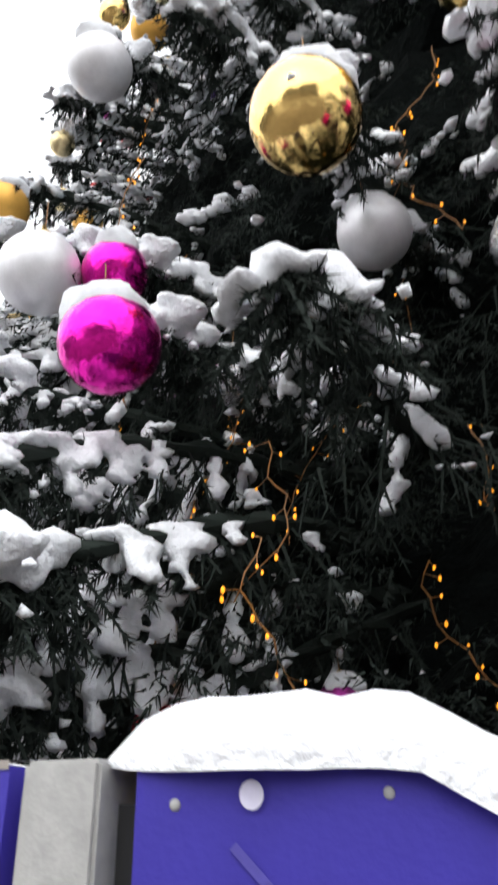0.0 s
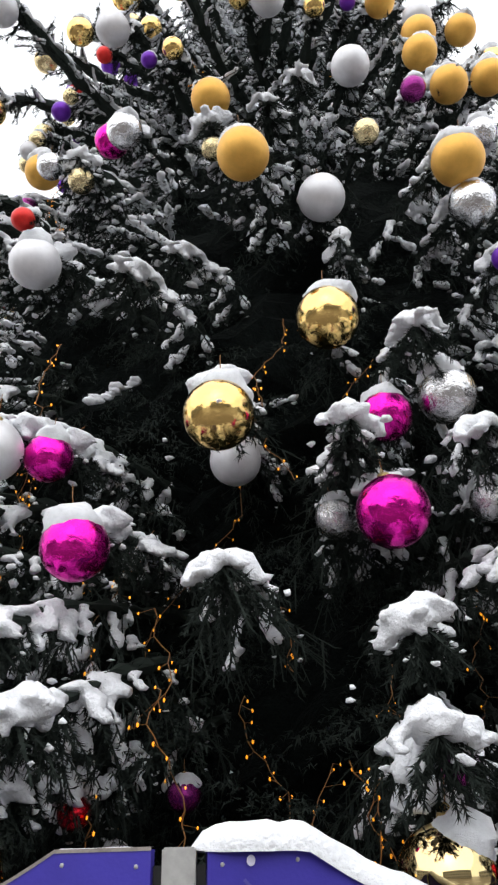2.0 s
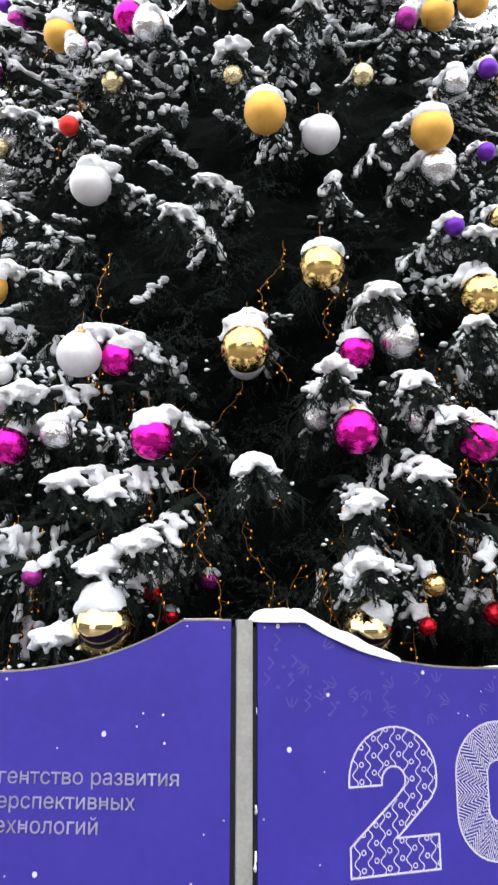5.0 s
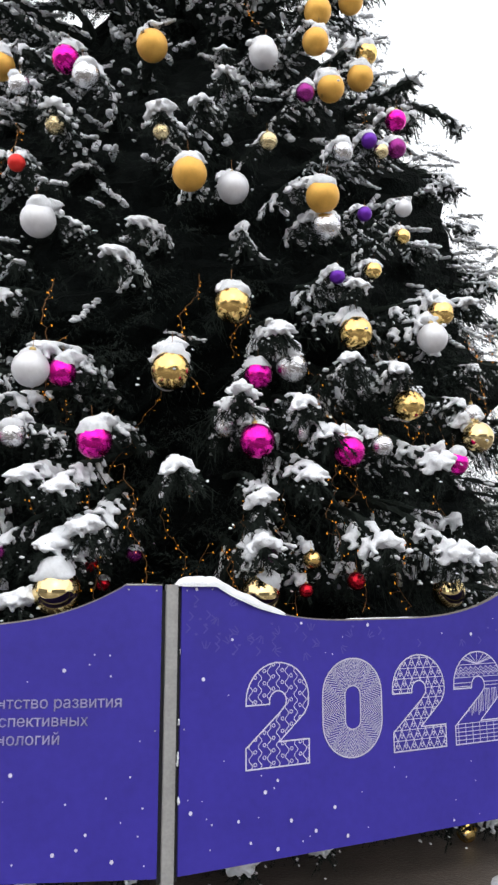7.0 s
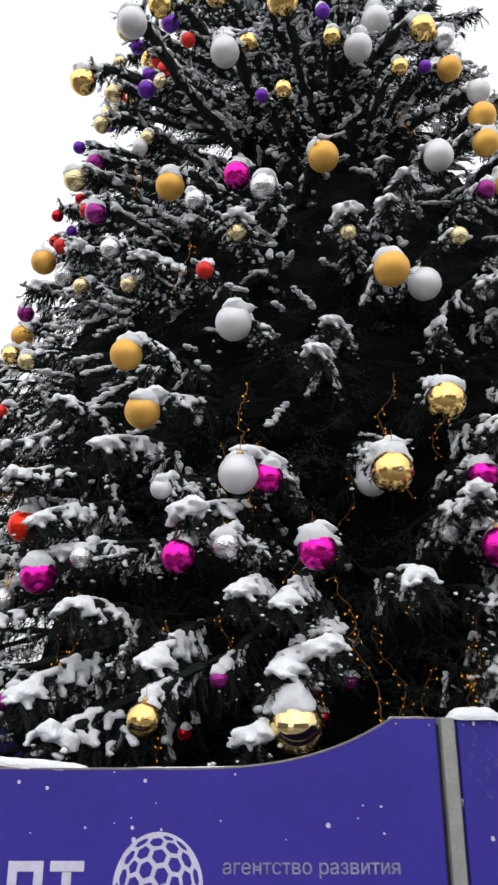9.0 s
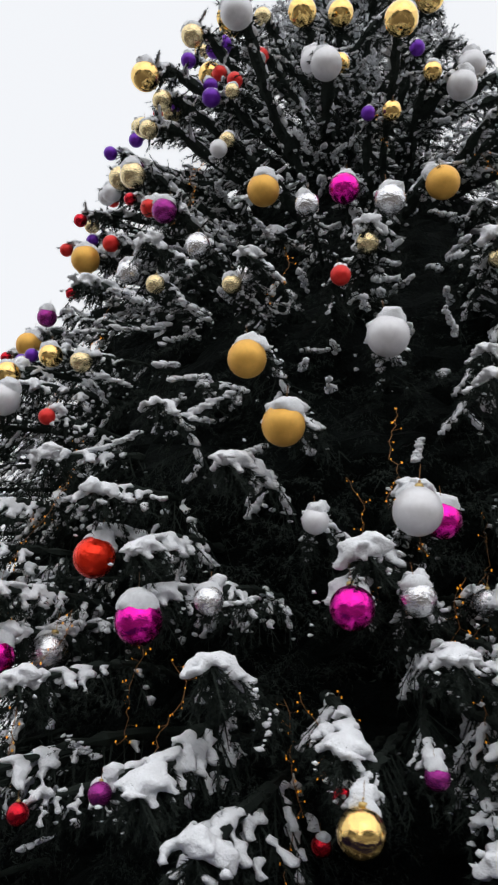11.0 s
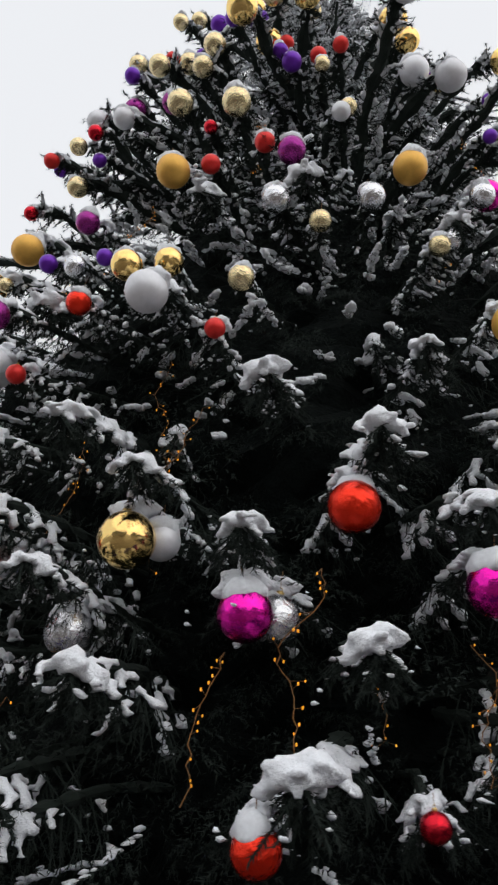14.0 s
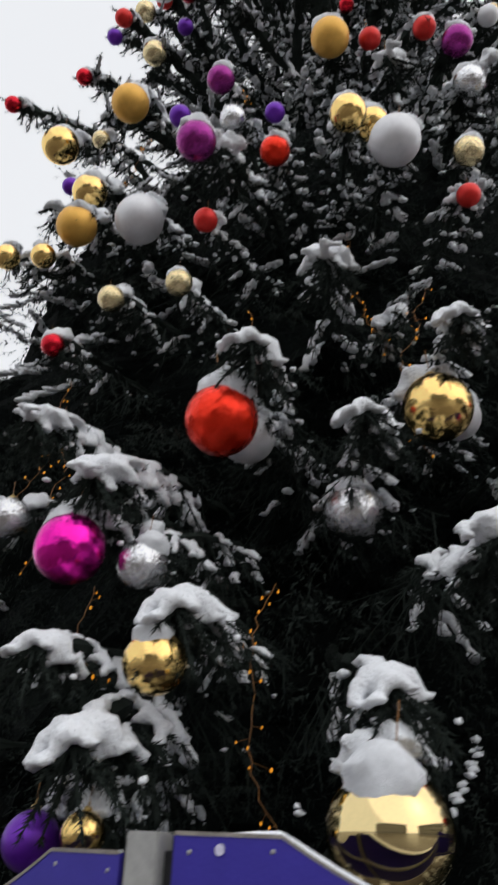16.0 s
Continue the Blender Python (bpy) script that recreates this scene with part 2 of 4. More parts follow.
def spray(seed, droop, heavy, bundle, arm=False, width=1.0):
    """A spruce branch whose tip is at the origin and which grows along +x: limb, needle-covered twigs, and its load of snow."""
    r = np.random.default_rng(seed)
    n = 22
    x = np.linspace(-1.7, 0, n)
    s = (x + 1.7) / 1.7
    z = -droop * (s**3 - 1) * 0.9 + (0.045 if arm else 0.02) * np.sin(6 * s + seed)
    y = (0.06 * np.sin(4 * s + seed) + (0.05 * np.sin(9 * s + 2 * seed) if arm else 0)) * (1 - s)
    axis = np.stack([x, y, z], 1)
    body = (0.046 if arm else 0.024) * (0.65 + 0.7 * r.random(n)) * np.minimum(1, (1 - s) * 9 + 0.35)
    verts, faces = fuzzy(axis, body, 7, r, 0.22)
    verts, faces = [verts], list(faces)
    total = len(verts[0])
    a, b, dense, lumps = [], [], [], []

    def twig(p, q, fat, rich):
        nonlocal total, faces
        v, f = fuzzy([p, q], [fat, fat * 0.4], 3, r)
        verts.append(v)
        faces += [tuple(i + total for i in g) for g in f]
        total += len(v)
        a.append(p), b.append(q), dense.append(rich)

    twigs, span = (58, 1.5) if arm else (32, 1.0)
    for i in range(twigs):
        q = span * (i + r.uniform(0, 0.8)) / twigs
        root = np.array([np.interp(-q, x, axis[:, k]) for k in range(3)])
        side = 1 if i % 2 else -1
        if arm:
            size = r.uniform(0.10, 0.26)
            way = np.array([r.uniform(0.1, 0.9), side * r.uniform(0.2, 1.0), -r.uniform(-0.25, 0.9)])
        else:
            size = (0.09 + 0.30 * min(1, q / 0.8) ** 0.8) * r.uniform(0.7, 1.1) * width
            way = np.array([r.uniform(0.35, 0.9), side * r.uniform(0.3, 0.9), -r.uniform(0.25, 1.0) - droop])
        way /= np.linalg.norm(way)
        end = root + way * size + np.array([0, 0, -0.14 * size])
        rich = 150 if arm else (300 if q < 0.40 else 90)
        twig(root, end, 0.0045, rich)
        laden_twig = r.random() < (0.62 if arm else (0.72 if q < 0.45 else 0.30))
        if laden_twig:
            # an uneven, broken line of snow along the twig
            f, stop = r.uniform(0.0, 0.35), r.uniform(0.6, 1.05)
            while f < stop:
                c = root + (end - root) * f
                rad = r.uniform(0.010, 0.024) * (0.85 + 0.22 * heavy) * (1.15 if arm else 1.0)
                lumps.append((c[0] + r.normal() * 0.006, c[1] + r.normal() * 0.006, c[2] + 0.014 + rad * 0.25, rad * r.uniform(0.95, 1.45), rad * r.uniform(0.6, 0.95)))
                f += rad * r.uniform(0.8, 1.5) / size if r.random() < 0.86 else 0.07 / size
        for j in range(1 if arm else 3):
            start = root + (end - root) * r.uniform(0.25, 0.9)
            off = way * 0.55 + np.array([r.uniform(-0.2, 0.5), r.uniform(-0.6, 0.6), -r.uniform(0.3, 1.0)])
            stop = start + off / np.linalg.norm(off) * size * r.uniform(0.25, 0.5)
            twig(start, stop, 0.0035, rich)
            if r.random() < 0.22:
                rad = r.uniform(0.009, 0.017)
                lumps.append((*(start + (stop - start) * 0.4 + [0, 0, 0.012]), rad * 1.4, rad * 0.8))
    for i in range(int(bundle * 2.6)):
        # the shaggy, hanging end of the branch
        q = r.uniform(0, 0.20)
        root = np.array([np.interp(-q, x, axis[:, k]) for k in range(3)])
        way = np.array([r.uniform(-0.3, 0.45), r.uniform(-0.6, 0.6), -r.uniform(0.4, 1.0)])
        end = root + way / np.linalg.norm(way) * r.uniform(0.05, 0.22)
        twig(root, end, 0.005, 400)
        if r.random() < 0.20:
            lumps.append((*(root + (end - root) * r.uniform(0.4, 0.9) + way * [0.03, 0.03, 0]), 0.016, 0.013))
    a, b, dense = np.array(a), np.array(b), np.array(dense)
    long = np.linalg.norm(b - a, axis=1)
    v, f = needle_coat(a, b, np.maximum(5, (long * dense).astype(int)), 0.027 if not arm else 0.035, 0.0048 if not arm else 0.0072, 0.12)
    soft_v, soft_f = needle_coat(axis[8:-1], axis[9:], 640 if arm else 380, 0.070 if arm else 0.045, 0.005, 0.1)
    tri = f.tolist() + (soft_f + len(v)).tolist()
    base = len(v) + len(soft_v)
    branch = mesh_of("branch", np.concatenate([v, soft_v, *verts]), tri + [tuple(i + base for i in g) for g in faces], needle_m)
    q, back = 0.0, 1.25 if arm else 0.20 + 0.14 * heavy
    while q < back:
        k = int(np.interp(-q, x, np.arange(n)))
        c = np.array([np.interp(-q, x, axis[:, j]) for j in range(3)])
        rad = (0.034 if arm else 0.018 + 0.013 * heavy * max(0, 1 - q / 0.35)) * r.uniform(0.65, 1.3)
        c += [0, r.uniform(-0.6, 0.6) * rad, body[k] * (0.66 if arm else 0.75) + rad * 0.1]
        lumps.append((*c, rad * (1.4 if arm else 1.3), rad * (0.85 if arm else 0.75)))
        q += rad * 0.95 if r.random() < 0.88 else 0.07
    # the cap on the tip: a heap of small clods, thickest on the crest, ragged along its rim
    spread = 0.062 * math.sqrt(max(0.3, heavy))
    for i in range(int(7 + 11 * heavy)):
        off = r.normal(size=2) * [spread * 0.95, spread]
        far = math.hypot(*off) / spread
        rad = r.uniform(0.020, 0.037) / (1 + 0.35 * far)
        lumps.append((-0.045 + off[0], off[1], 0.050 - 0.022 * far * far, rad * 1.15, rad * 0.85))
    for i in range(int(3.2 * heavy)):
        # a tongue of snow that slides down over one side
        side = (1 if i % 2 else -1) * r.uniform(0.5, 1.0)
        p = axis[-1] + [r.uniform(-0.12, 0.0), side * 0.04, 0.035]
        way = np.array([r.uniform(-0.2, 0.9), side, -0.35])
        rad = r.uniform(0.018, 0.030)
        for j in range(r.integers(3, 7)):
            lumps.append((*p, rad * 1.15, rad * 0.85))
            p = p + way / np.linalg.norm(way) * rad * 0.9
            way[2] -= r.uniform(0.12, 0.45)
            way[1] += r.normal() * 0.25
            rad *= r.uniform(0.84, 1.10)
    return branch, split_snow(snow_blob("snow", lumps, 0.017 if arm else 0.0115))


def split_snow(me):
    """The larger bodies of a branch's snow as meshes of their own, and its loose crumbs as vertices and triangles."""
    bm = bmesh.new()
    bm.from_mesh(me)
    bmesh.ops.triangulate(bm, faces=bm.faces[:])
    bm.verts.ensure_lookup_table()
    seen, bodies = set(), []
    for v in bm.verts:
        if v.index in seen:
            continue
        todo, body = [v], []
        seen.add(v.index)
        while todo:
            p = todo.pop()
            body.append(p)
            for e in p.link_edges:
                o = e.other_vert(p)
                if o.index not in seen:
                    seen.add(o.index)
                    todo.append(o)
        bodies.append(body)
    bodies.sort(key=len, reverse=True)
    large, cv, cf = [], [], []
    for k, body in enumerate(bodies):
        place = {p.index: i for i, p in enumerate(body)}
        tri = [[place[c.index] for c in f.verts] for f in {f for p in body for f in p.link_faces}]
        co = [tuple(p.co) for p in body]
        if k < 4 and len(body) > 60:
            large.append(mesh_of("snow", co, tri, snow_m, smooth=True))
        else:
            cf += [[i + len(cv) for i in t] for t in tri]
            cv += co
    bm.free()
    return large, np.array(cv).reshape(-1, 3), np.array(cf, dtype=int).reshape(-1, 3)


crumbs = []

KINDS = {
    "plain": [spray(11, 0.10, 0.35, 10), spray(12, 0.04, 0.5, 8), spray(13, 0.16, 0.3, 12, width=0.85)],
    "laden": [spray(21, 0.12, 1.0, 16), spray(22, 0.20, 1.5, 18, width=0.85), spray(23, 0.08, 0.8, 12), spray(24, 0.15, 1.2, 16, width=0.7)],
    "arm": [spray(31, 0.22, 0.5, 10, True), spray(32, 0.14, 0.7, 8, True), spray(33, 0.30, 0.4, 12, True), spray(34, 0.18, 0.6, 10, True)],
}

spruce = new("christmas_tree")
spruce.location = (TREE.x, TREE.y, 0)
tagged(spruce, "tall dark green spruce laden with fresh snow behind a violet fence", "tree")
inverse = Matrix.Translation(-spruce.location)

# trunk
tv, tf = tube([(0, 0, z) for z in np.linspace(-0.3, 13.2, 28)], [0.36 * (1 - z / 13.6) + 0.02 for z in np.linspace(-0.3, 13.2, 28)], 14)
part("trunk", mesh_of("trunk", tv, tf, bark_m, smooth=True), spruce)

# inner twigs: a rough body behind the outer sprays, deep shade painted as near-black
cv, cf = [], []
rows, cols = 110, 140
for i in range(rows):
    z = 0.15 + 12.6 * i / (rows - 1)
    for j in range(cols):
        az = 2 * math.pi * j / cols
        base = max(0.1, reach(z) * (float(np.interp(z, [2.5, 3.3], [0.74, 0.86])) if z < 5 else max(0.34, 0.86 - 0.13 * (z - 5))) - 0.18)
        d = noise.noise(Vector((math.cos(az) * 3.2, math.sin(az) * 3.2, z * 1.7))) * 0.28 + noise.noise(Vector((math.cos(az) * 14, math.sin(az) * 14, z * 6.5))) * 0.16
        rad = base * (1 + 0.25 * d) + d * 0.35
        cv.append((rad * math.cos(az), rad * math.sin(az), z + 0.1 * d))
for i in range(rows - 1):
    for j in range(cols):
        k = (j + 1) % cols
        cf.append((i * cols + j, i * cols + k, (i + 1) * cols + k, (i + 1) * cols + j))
tagged(part("inner_shade_foliage", mesh_of("inner_shade_foliage", cv, cf, inner_shade_m), spruce), kind="stuff")

placed = []


def rise(z):
    """How steeply the branches climb at height z, in degrees."""
    return float(np.interp(z, [0.5, 2, 4, 6, 8, 11], [-14, -7, -3, 0, 6, 20]))


ball_spots = []


def clear_of_balls(x, y, z, gap):
    """Whether a spot leaves the room in front of every ball free."""
    if not ball_spots:
        return True
    balls = np.array(ball_spots)
    out = balls[:, :2] - [TREE.x, TREE.y]
    out /= np.linalg.norm(out, axis=1)[:, None]
    ahead = np.concatenate([out * 0.9, np.full((len(out), 1), -0.42)], 1)
    off = np.array([x, y, z]) - balls
    t = np.clip((off * ahead).sum(1), 0.0, 0.8)
    return np.linalg.norm(off - ahead * t[:, None], axis=1).min() > gap


def branch_at(x, y, z, kind, size=1.0, turn=0.0, roll=0.0):
    """A branch of the spruce with its tip at (x, y, z), growing away from the trunk."""
    if len(placed) >= 380 or (z < 1.65 and not in_fence(x, y)):
        return
    az = math.degrees(math.atan2(y - TREE.y, x - TREE.x)) + turn
    me, white = random.choice(KINDS[kind])
    grow = size * min(1.0, 0.35 + reach(z) / 3.4)
    m = pose(x, y, z, 0, 0, az) @ pose(0, 0, 0, 0, -rise(z) + random.uniform(-7, 7) * (2.0 if kind == "arm" else 1.0), 0) @ pose(0, 0, 0, roll, 0, 0) @ Matrix.Scale(grow, 4)
    b = part("branch", me, spruce, inverse @ m)
    large, cv, cf = white
    for body in large:
        part("snow", body, b)
    if len(cv):
        w = np.array(inverse @ m)
        crumbs.append((cv @ w[:3, :3].T + w[:3, 3], cf))
    placed.append((x, y, z))


# ---------------------------------------------------------------- Christmas balls
def sphere_mesh(name, mat, seg=32, rings=18):
    bm = bmesh.new()
    bmesh.ops.create_uvsphere(bm, u_segments=seg, v_segments=rings, radius=0.5)
    return from_bm(name, bm, mat, True)


BALL_MESH = {k: sphere_mesh(k + "_ball", m) for k, (m, _) in BALLS.items()}
cb = bmesh.new()
bmesh.ops.create_cone(cb, segments=16, radius1=0.10, radius2=0.085, depth=0.10, cap_ends=True)
for v in cb.verts:
    v.co.z += 0.52
ringv, ringf = tube([(0.045 * math.cos(a), 0, 0.615 + 0.045 * math.sin(a)) for a in np.linspace(0, 2 * math.pi, 13)], [0.010] * 13, 5)
rb = [cb.verts.new(v) for v in ringv]
for f in ringf:
    cb.faces.new([rb[i] for i in f])
CAP_MESH = from_bm("cap", cb, cap_m, True)


def snow_cap_mesh(seed, aside, wide, high):
    """Snow heaped on the top of a ball of diameter 1, leaning to one side."""
    r = random.Random(seed)
    lumps = [(aside, 0.0, 0.25, wide, high)]
    for i in range(15):
        a, d = r.uniform(0, 2 * math.pi), r.uniform(0.10, 0.36) * wide / 0.4
        lumps.append((aside + d * math.cos(a), d * math.sin(a), 0.40 - 0.5 * d * d / 0.25 * 0.4, r.uniform(0.08, 0.17), r.uniform(0.08, 0.20)))
    return snow_blob("snow", lumps, 0.075)


SNOW_CAPS = [snow_cap_mesh(3, 0.02, 0.45, 0.48), snow_cap_mesh(4, 0.06, 0.42, 0.52), snow_cap_mesh(5, 0.20, 0.30, 0.46), snow_cap_mesh(6, -0.05, 0.43, 0.40)]
string_v, string_f = tube([(0, 0, 0.6), (0.01, 0, 0.8), (0, 0, 1.0)], [0.008] * 3, 4)
STRING_MESH = mesh_of("string", string_v, string_f, wire_m)
count = 0


def hang(kind, x, y, z, size, bare=False):
    """A ball of the given kind and diameter with its centre at (x, y, z), and the branch that carries it."""
    global count
    count += 1
    mat, label = BALLS[kind]
    while z < 1.75 and not in_fence(x + (x - TREE.x) * 0.035, y + (y - TREE.y) * 0.035):
        x, y = x + (TREE.x - x) * 0.008, y + (TREE.y - y) * 0.008
    ball_spots.append((x, y, z))
    ball = new("christmas_ball")
    ball.matrix_basis = pose(x, y, z, random.uniform(-8, 8), random.uniform(-8, 8), random.uniform(0, 360)) @ Matrix.Scale(size, 4)
    capped = size > 0.15 and not bare
    tagged(ball, label + (" with snow cap" if capped else ""), "bauble", "baubles on the spruce")
    part("ball", BALL_MESH[kind], ball)
    part("cap", CAP_MESH, ball, label="brass cap with a ring")
    part("string", STRING_MESH, ball)
    if capped or random.random() < 0.45:
        part("snow", random.choice(SNOW_CAPS[2:] if kind == "matt_white" else SNOW_CAPS), ball, label="snow lying on the ball")
    out = Vector((x - TREE.x, y - TREE.y, 0)).normalized()
    tip = Vector((x, y, z + size * 0.62)) + out * random.uniform(-0.12, -0.01)
    big = size > 0.17
    if reach(z) - math.hypot(x - TREE.x, y - TREE.y) > 0.5 and z < 2:
        return
    branch_at(tip.x, tip.y, tip.z, "arm" if z > 5.4 else ("laden" if big else "plain"), random.uniform(0.85, 1.05) if big else random.uniform(0.65, 0.85), random.uniform(-10, 10), random.uniform(-12, 12))


hang("matt_gold", 0.233, 2.074, 5.436, 0.230)
hang("magenta", -0.311, 2.454, 5.397, 0.210)
hang("matt_gold", 0.230, 1.287, 4.009, 0.212)
hang("matt_white", 0.659, 1.571, 4.163, 0.215)
hang("matt_white", -0.561, 1.815, 3.765, 0.219)
hang("matt_gold", 1.087, 1.131, 3.995, 0.216)
hang("mirror_gold", 0.524, 1.290, 3.221, 0.228)
hang("mirror_gold", 0.121, 1.257, 2.747, 0.225)
hang("mirror_gold", 1.275, 1.071, 3.089, 0.213)
hang("mirror_gold", 1.549, 0.919, 2.622, 0.195)
hang("matt_white", -0.587, 1.655, 2.769, 0.216)
hang("magenta", -0.276, 1.363, 2.324, 0.198)
hang("mirror_silver", 0.850, 1.141, 2.832, 0.190)
hang("magenta", 0.538, 0.987, 2.329, 0.198)
hang("red", -0.677, 2.045, 4.240, 0.114)
hang("chrome_gold", -0.476, 1.220, 1.513, 0.244)
hang("chrome_gold", 0.491, 0.755, 1.494, 0.214)
hang("plum", 0.113, 1.803, 1.719, 0.101)
hang("matt_gold", -1.101, 2.295, 3.679, 0.204)
hang("matt_gold", -1.039, 2.032, 3.206, 0.205)
hang("matt_gold", -0.732, 2.822, 5.450, 0.226)
hang("magenta", -0.879, 1.749, 2.324, 0.183)
hang("vermilion", -1.562, 2.926, 2.680, 0.212)
hang("magenta", -1.496, 2.435, 2.295, 0.208)
hang("mirror_gold", -1.136, 1.408, 1.542, 0.156)
hang("matt_white", -0.275, 2.848, 7.104, 0.240)
hang("plum", -1.201, 3.446, 5.503, 0.187)
hang("pale_gold", -1.301, 3.195, 4.635, 0.131)
hang("pale_gold", -1.622, 3.491, 4.080, 0.141)
hang("matt_gold", -1.535, 4.142, 5.369, 0.223)
hang("mirror_gold", -1.969, 3.721, 2.532, 0.234)
hang("vermilion", -2.145, 4.419, 2.495, 0.250)
hang("mirror_silver", -1.895, 4.029, 2.219, 0.203)
hang("magenta", -1.897, 3.198, 2.186, 0.196)
hang("matt_white", -1.994, 3.782, 3.824, 0.213)
hang("matt_white", -1.851, 5.035, 3.886, 0.237)
hang("pale_gold", -1.361, 3.802, 6.058, 0.205)
hang("mirror_gold", -1.963, 3.978, 4.111, 0.166)
hang("vermilion", -1.928, 4.327, 4.031, 0.140)
hang("plum", -2.249, 4.566, 3.810, 0.169)
hang("matt_gold", -1.591, 5.381, 5.215, 0.230)
hang("mirror_gold", -2.479, 4.415, 1.619, 0.160)
hang("matt_white", 0.269, 1.709, 2.840, 0.191)
hang("mirror_silver", -0.241, 2.088, 5.045, 0.198)
hang("matt_white", 0.928, 1.636, 5.308, 0.212)
hang("matt_gold", 1.413, 1.504, 5.103, 0.200)
hang("mirror_gold", 1.845, 1.642, 5.630, 0.172)
hang("matt_gold", 1.714, 1.553, 5.321, 0.200)
hang("pale_gold", 0.854, 1.427, 4.481, 0.123)
hang("violet", 1.653, 1.381, 4.685, 0.116)
hang("pale_gold", 1.743, 1.365, 4.617, 0.110)
hang("plum", 1.906, 1.394, 4.700, 0.146)
hang("magenta", 1.978, 1.478, 4.996, 0.160)
hang("mirror_silver", 1.156, 1.203, 3.833, 0.192)
hang("magenta", -0.400, 1.695, 2.780, 0.173)
hang("mirror_silver", -0.104, 1.751, 2.464, 0.131)
hang("magenta", 0.659, 1.207, 2.774, 0.169)
hang("mirror_silver", 0.510, 1.355, 2.467, 0.130)
hang("mirror_silver", 0.889, 1.069, 2.427, 0.130)
hang("magenta", 1.057, 0.854, 2.290, 0.181)
hang("mirror_silver", 1.273, 0.836, 2.337, 0.130)
hang("magenta", 1.786, 0.801, 2.267, 0.160)
hang("matt_white", 1.822, 0.995, 3.112, 0.198)
hang("mirror_gold", 1.954, 1.053, 3.321, 0.174)
hang("pale_gold", 0.176, 1.671, 4.493, 0.114)
hang("pale_gold", -0.436, 2.091, 4.611, 0.137)
hang("scarlet", -0.213, 1.601, 1.660, 0.092)
hang("scarlet", -0.093, 1.743, 1.545, 0.085)
hang("scarlet", -0.666, 2.247, 1.460, 0.090)
hang("plum", 0.573, 0.834, 1.711, 0.090)
hang("mirror_gold", 0.835, 0.763, 1.683, 0.104)
hang("scarlet", 1.130, 0.688, 1.565, 0.106)
hang("scarlet", 0.785, 0.736, 1.514, 0.080)
hang("chrome_gold", 1.846, 0.642, 1.500, 0.200)
hang("mirror_silver", -0.676, 1.591, 2.365, 0.151)
hang("violet", 1.172, 1.109, 3.459, 0.100)
hang("violet", 1.471, 1.212, 3.997, 0.100)
hang("mirror_gold", 1.444, 1.101, 3.546, 0.114)
hang("matt_white", 1.830, 1.244, 4.137, 0.120)
hang("mirror_gold", 1.757, 1.178, 3.881, 0.106)
hang("mirror_silver", 2.022, 0.890, 2.605, 0.135)
hang("chrome_gold", 2.032, 0.857, 2.454, 0.200)
hang("matt_gold", 1.457, 1.730, 5.926, 0.214)
hang("matt_gold", 1.825, 1.807, 6.211, 0.200)
hang("plum", 1.193, 1.501, 4.999, 0.134)
hang("mirror_silver", 1.396, 1.346, 4.507, 0.153)
hang("mirror_silver", -0.639, 2.424, 5.061, 0.156)
hang("matt_white", -0.941, 1.913, 2.722, 0.120)
hang("mirror_silver", -1.304, 2.167, 2.363, 0.130)
hang("scarlet", -1.004, 1.661, 1.651, 0.080)
hang("plum", -0.746, 1.473, 1.715, 0.090)
hang("pale_gold", -1.279, 4.403, 6.569, 0.208)
hang("scarlet", -1.267, 4.086, 6.083, 0.103)
hang("pale_gold", -0.996, 4.358, 7.687, 0.200)
hang("pale_gold", -1.084, 4.388, 7.275, 0.181)
hang("pale_gold", -0.856, 3.185, 6.183, 0.126)
hang("matt_white", -0.908, 3.220, 6.094, 0.136)
hang("pale_gold", -0.702, 3.466, 7.109, 0.130)
hang("violet", -0.734, 3.845, 7.540, 0.139)
hang("red", -0.659, 3.832, 7.746, 0.140)
hang("violet", -0.778, 4.352, 8.404, 0.155)
hang("matt_white", -1.151, 2.593, 6.731, 0.240)
hang("mirror_gold", -0.716, 3.594, 8.209, 0.250)
hang("mirror_gold", -0.289, 4.452, 9.390, 0.231)
hang("mirror_gold", -0.114, 2.724, 7.067, 0.168)
hang("matt_white", 0.873, 2.220, 7.198, 0.240)
hang("mirror_gold", 0.472, 2.284, 6.912, 0.152)
hang("mirror_gold", 1.275, 2.113, 7.152, 0.229)
hang("mirror_silver", 1.453, 2.065, 7.063, 0.195)
hang("violet", 1.127, 1.940, 6.502, 0.105)
hang("mirror_gold", 0.904, 1.976, 6.448, 0.145)
hang("matt_gold", 1.352, 1.919, 6.548, 0.200)
hang("matt_white", 1.546, 1.831, 6.298, 0.189)
hang("mirror_silver", -0.994, 2.567, 4.441, 0.130)
hang("mirror_silver", -1.622, 3.234, 2.246, 0.199)
hang("matt_white", 0.641, 2.152, 6.734, 0.234)
hang("red", -0.655, 3.522, 7.332, 0.140)
hang("mirror_silver", -1.138, 2.944, 4.851, 0.165)
hang("mirror_silver", -1.408, 3.427, 4.834, 0.173)
hang("pale_gold", -1.050, 2.608, 4.373, 0.121)
hang("mirror_gold", -1.721, 3.909, 4.304, 0.165)
hang("violet", -1.748, 4.394, 4.546, 0.104)
hang("mirror_gold", -0.325, 2.967, 7.839, 0.250)
hang("mirror_gold", -0.096, 2.023, 6.797, 0.250)
hang("plum", -1.006, 5.192, 7.359, 0.200)
hang("pale_gold", -0.915, 5.075, 8.049, 0.210)
hang("violet", -0.701, 4.730, 8.203, 0.150)
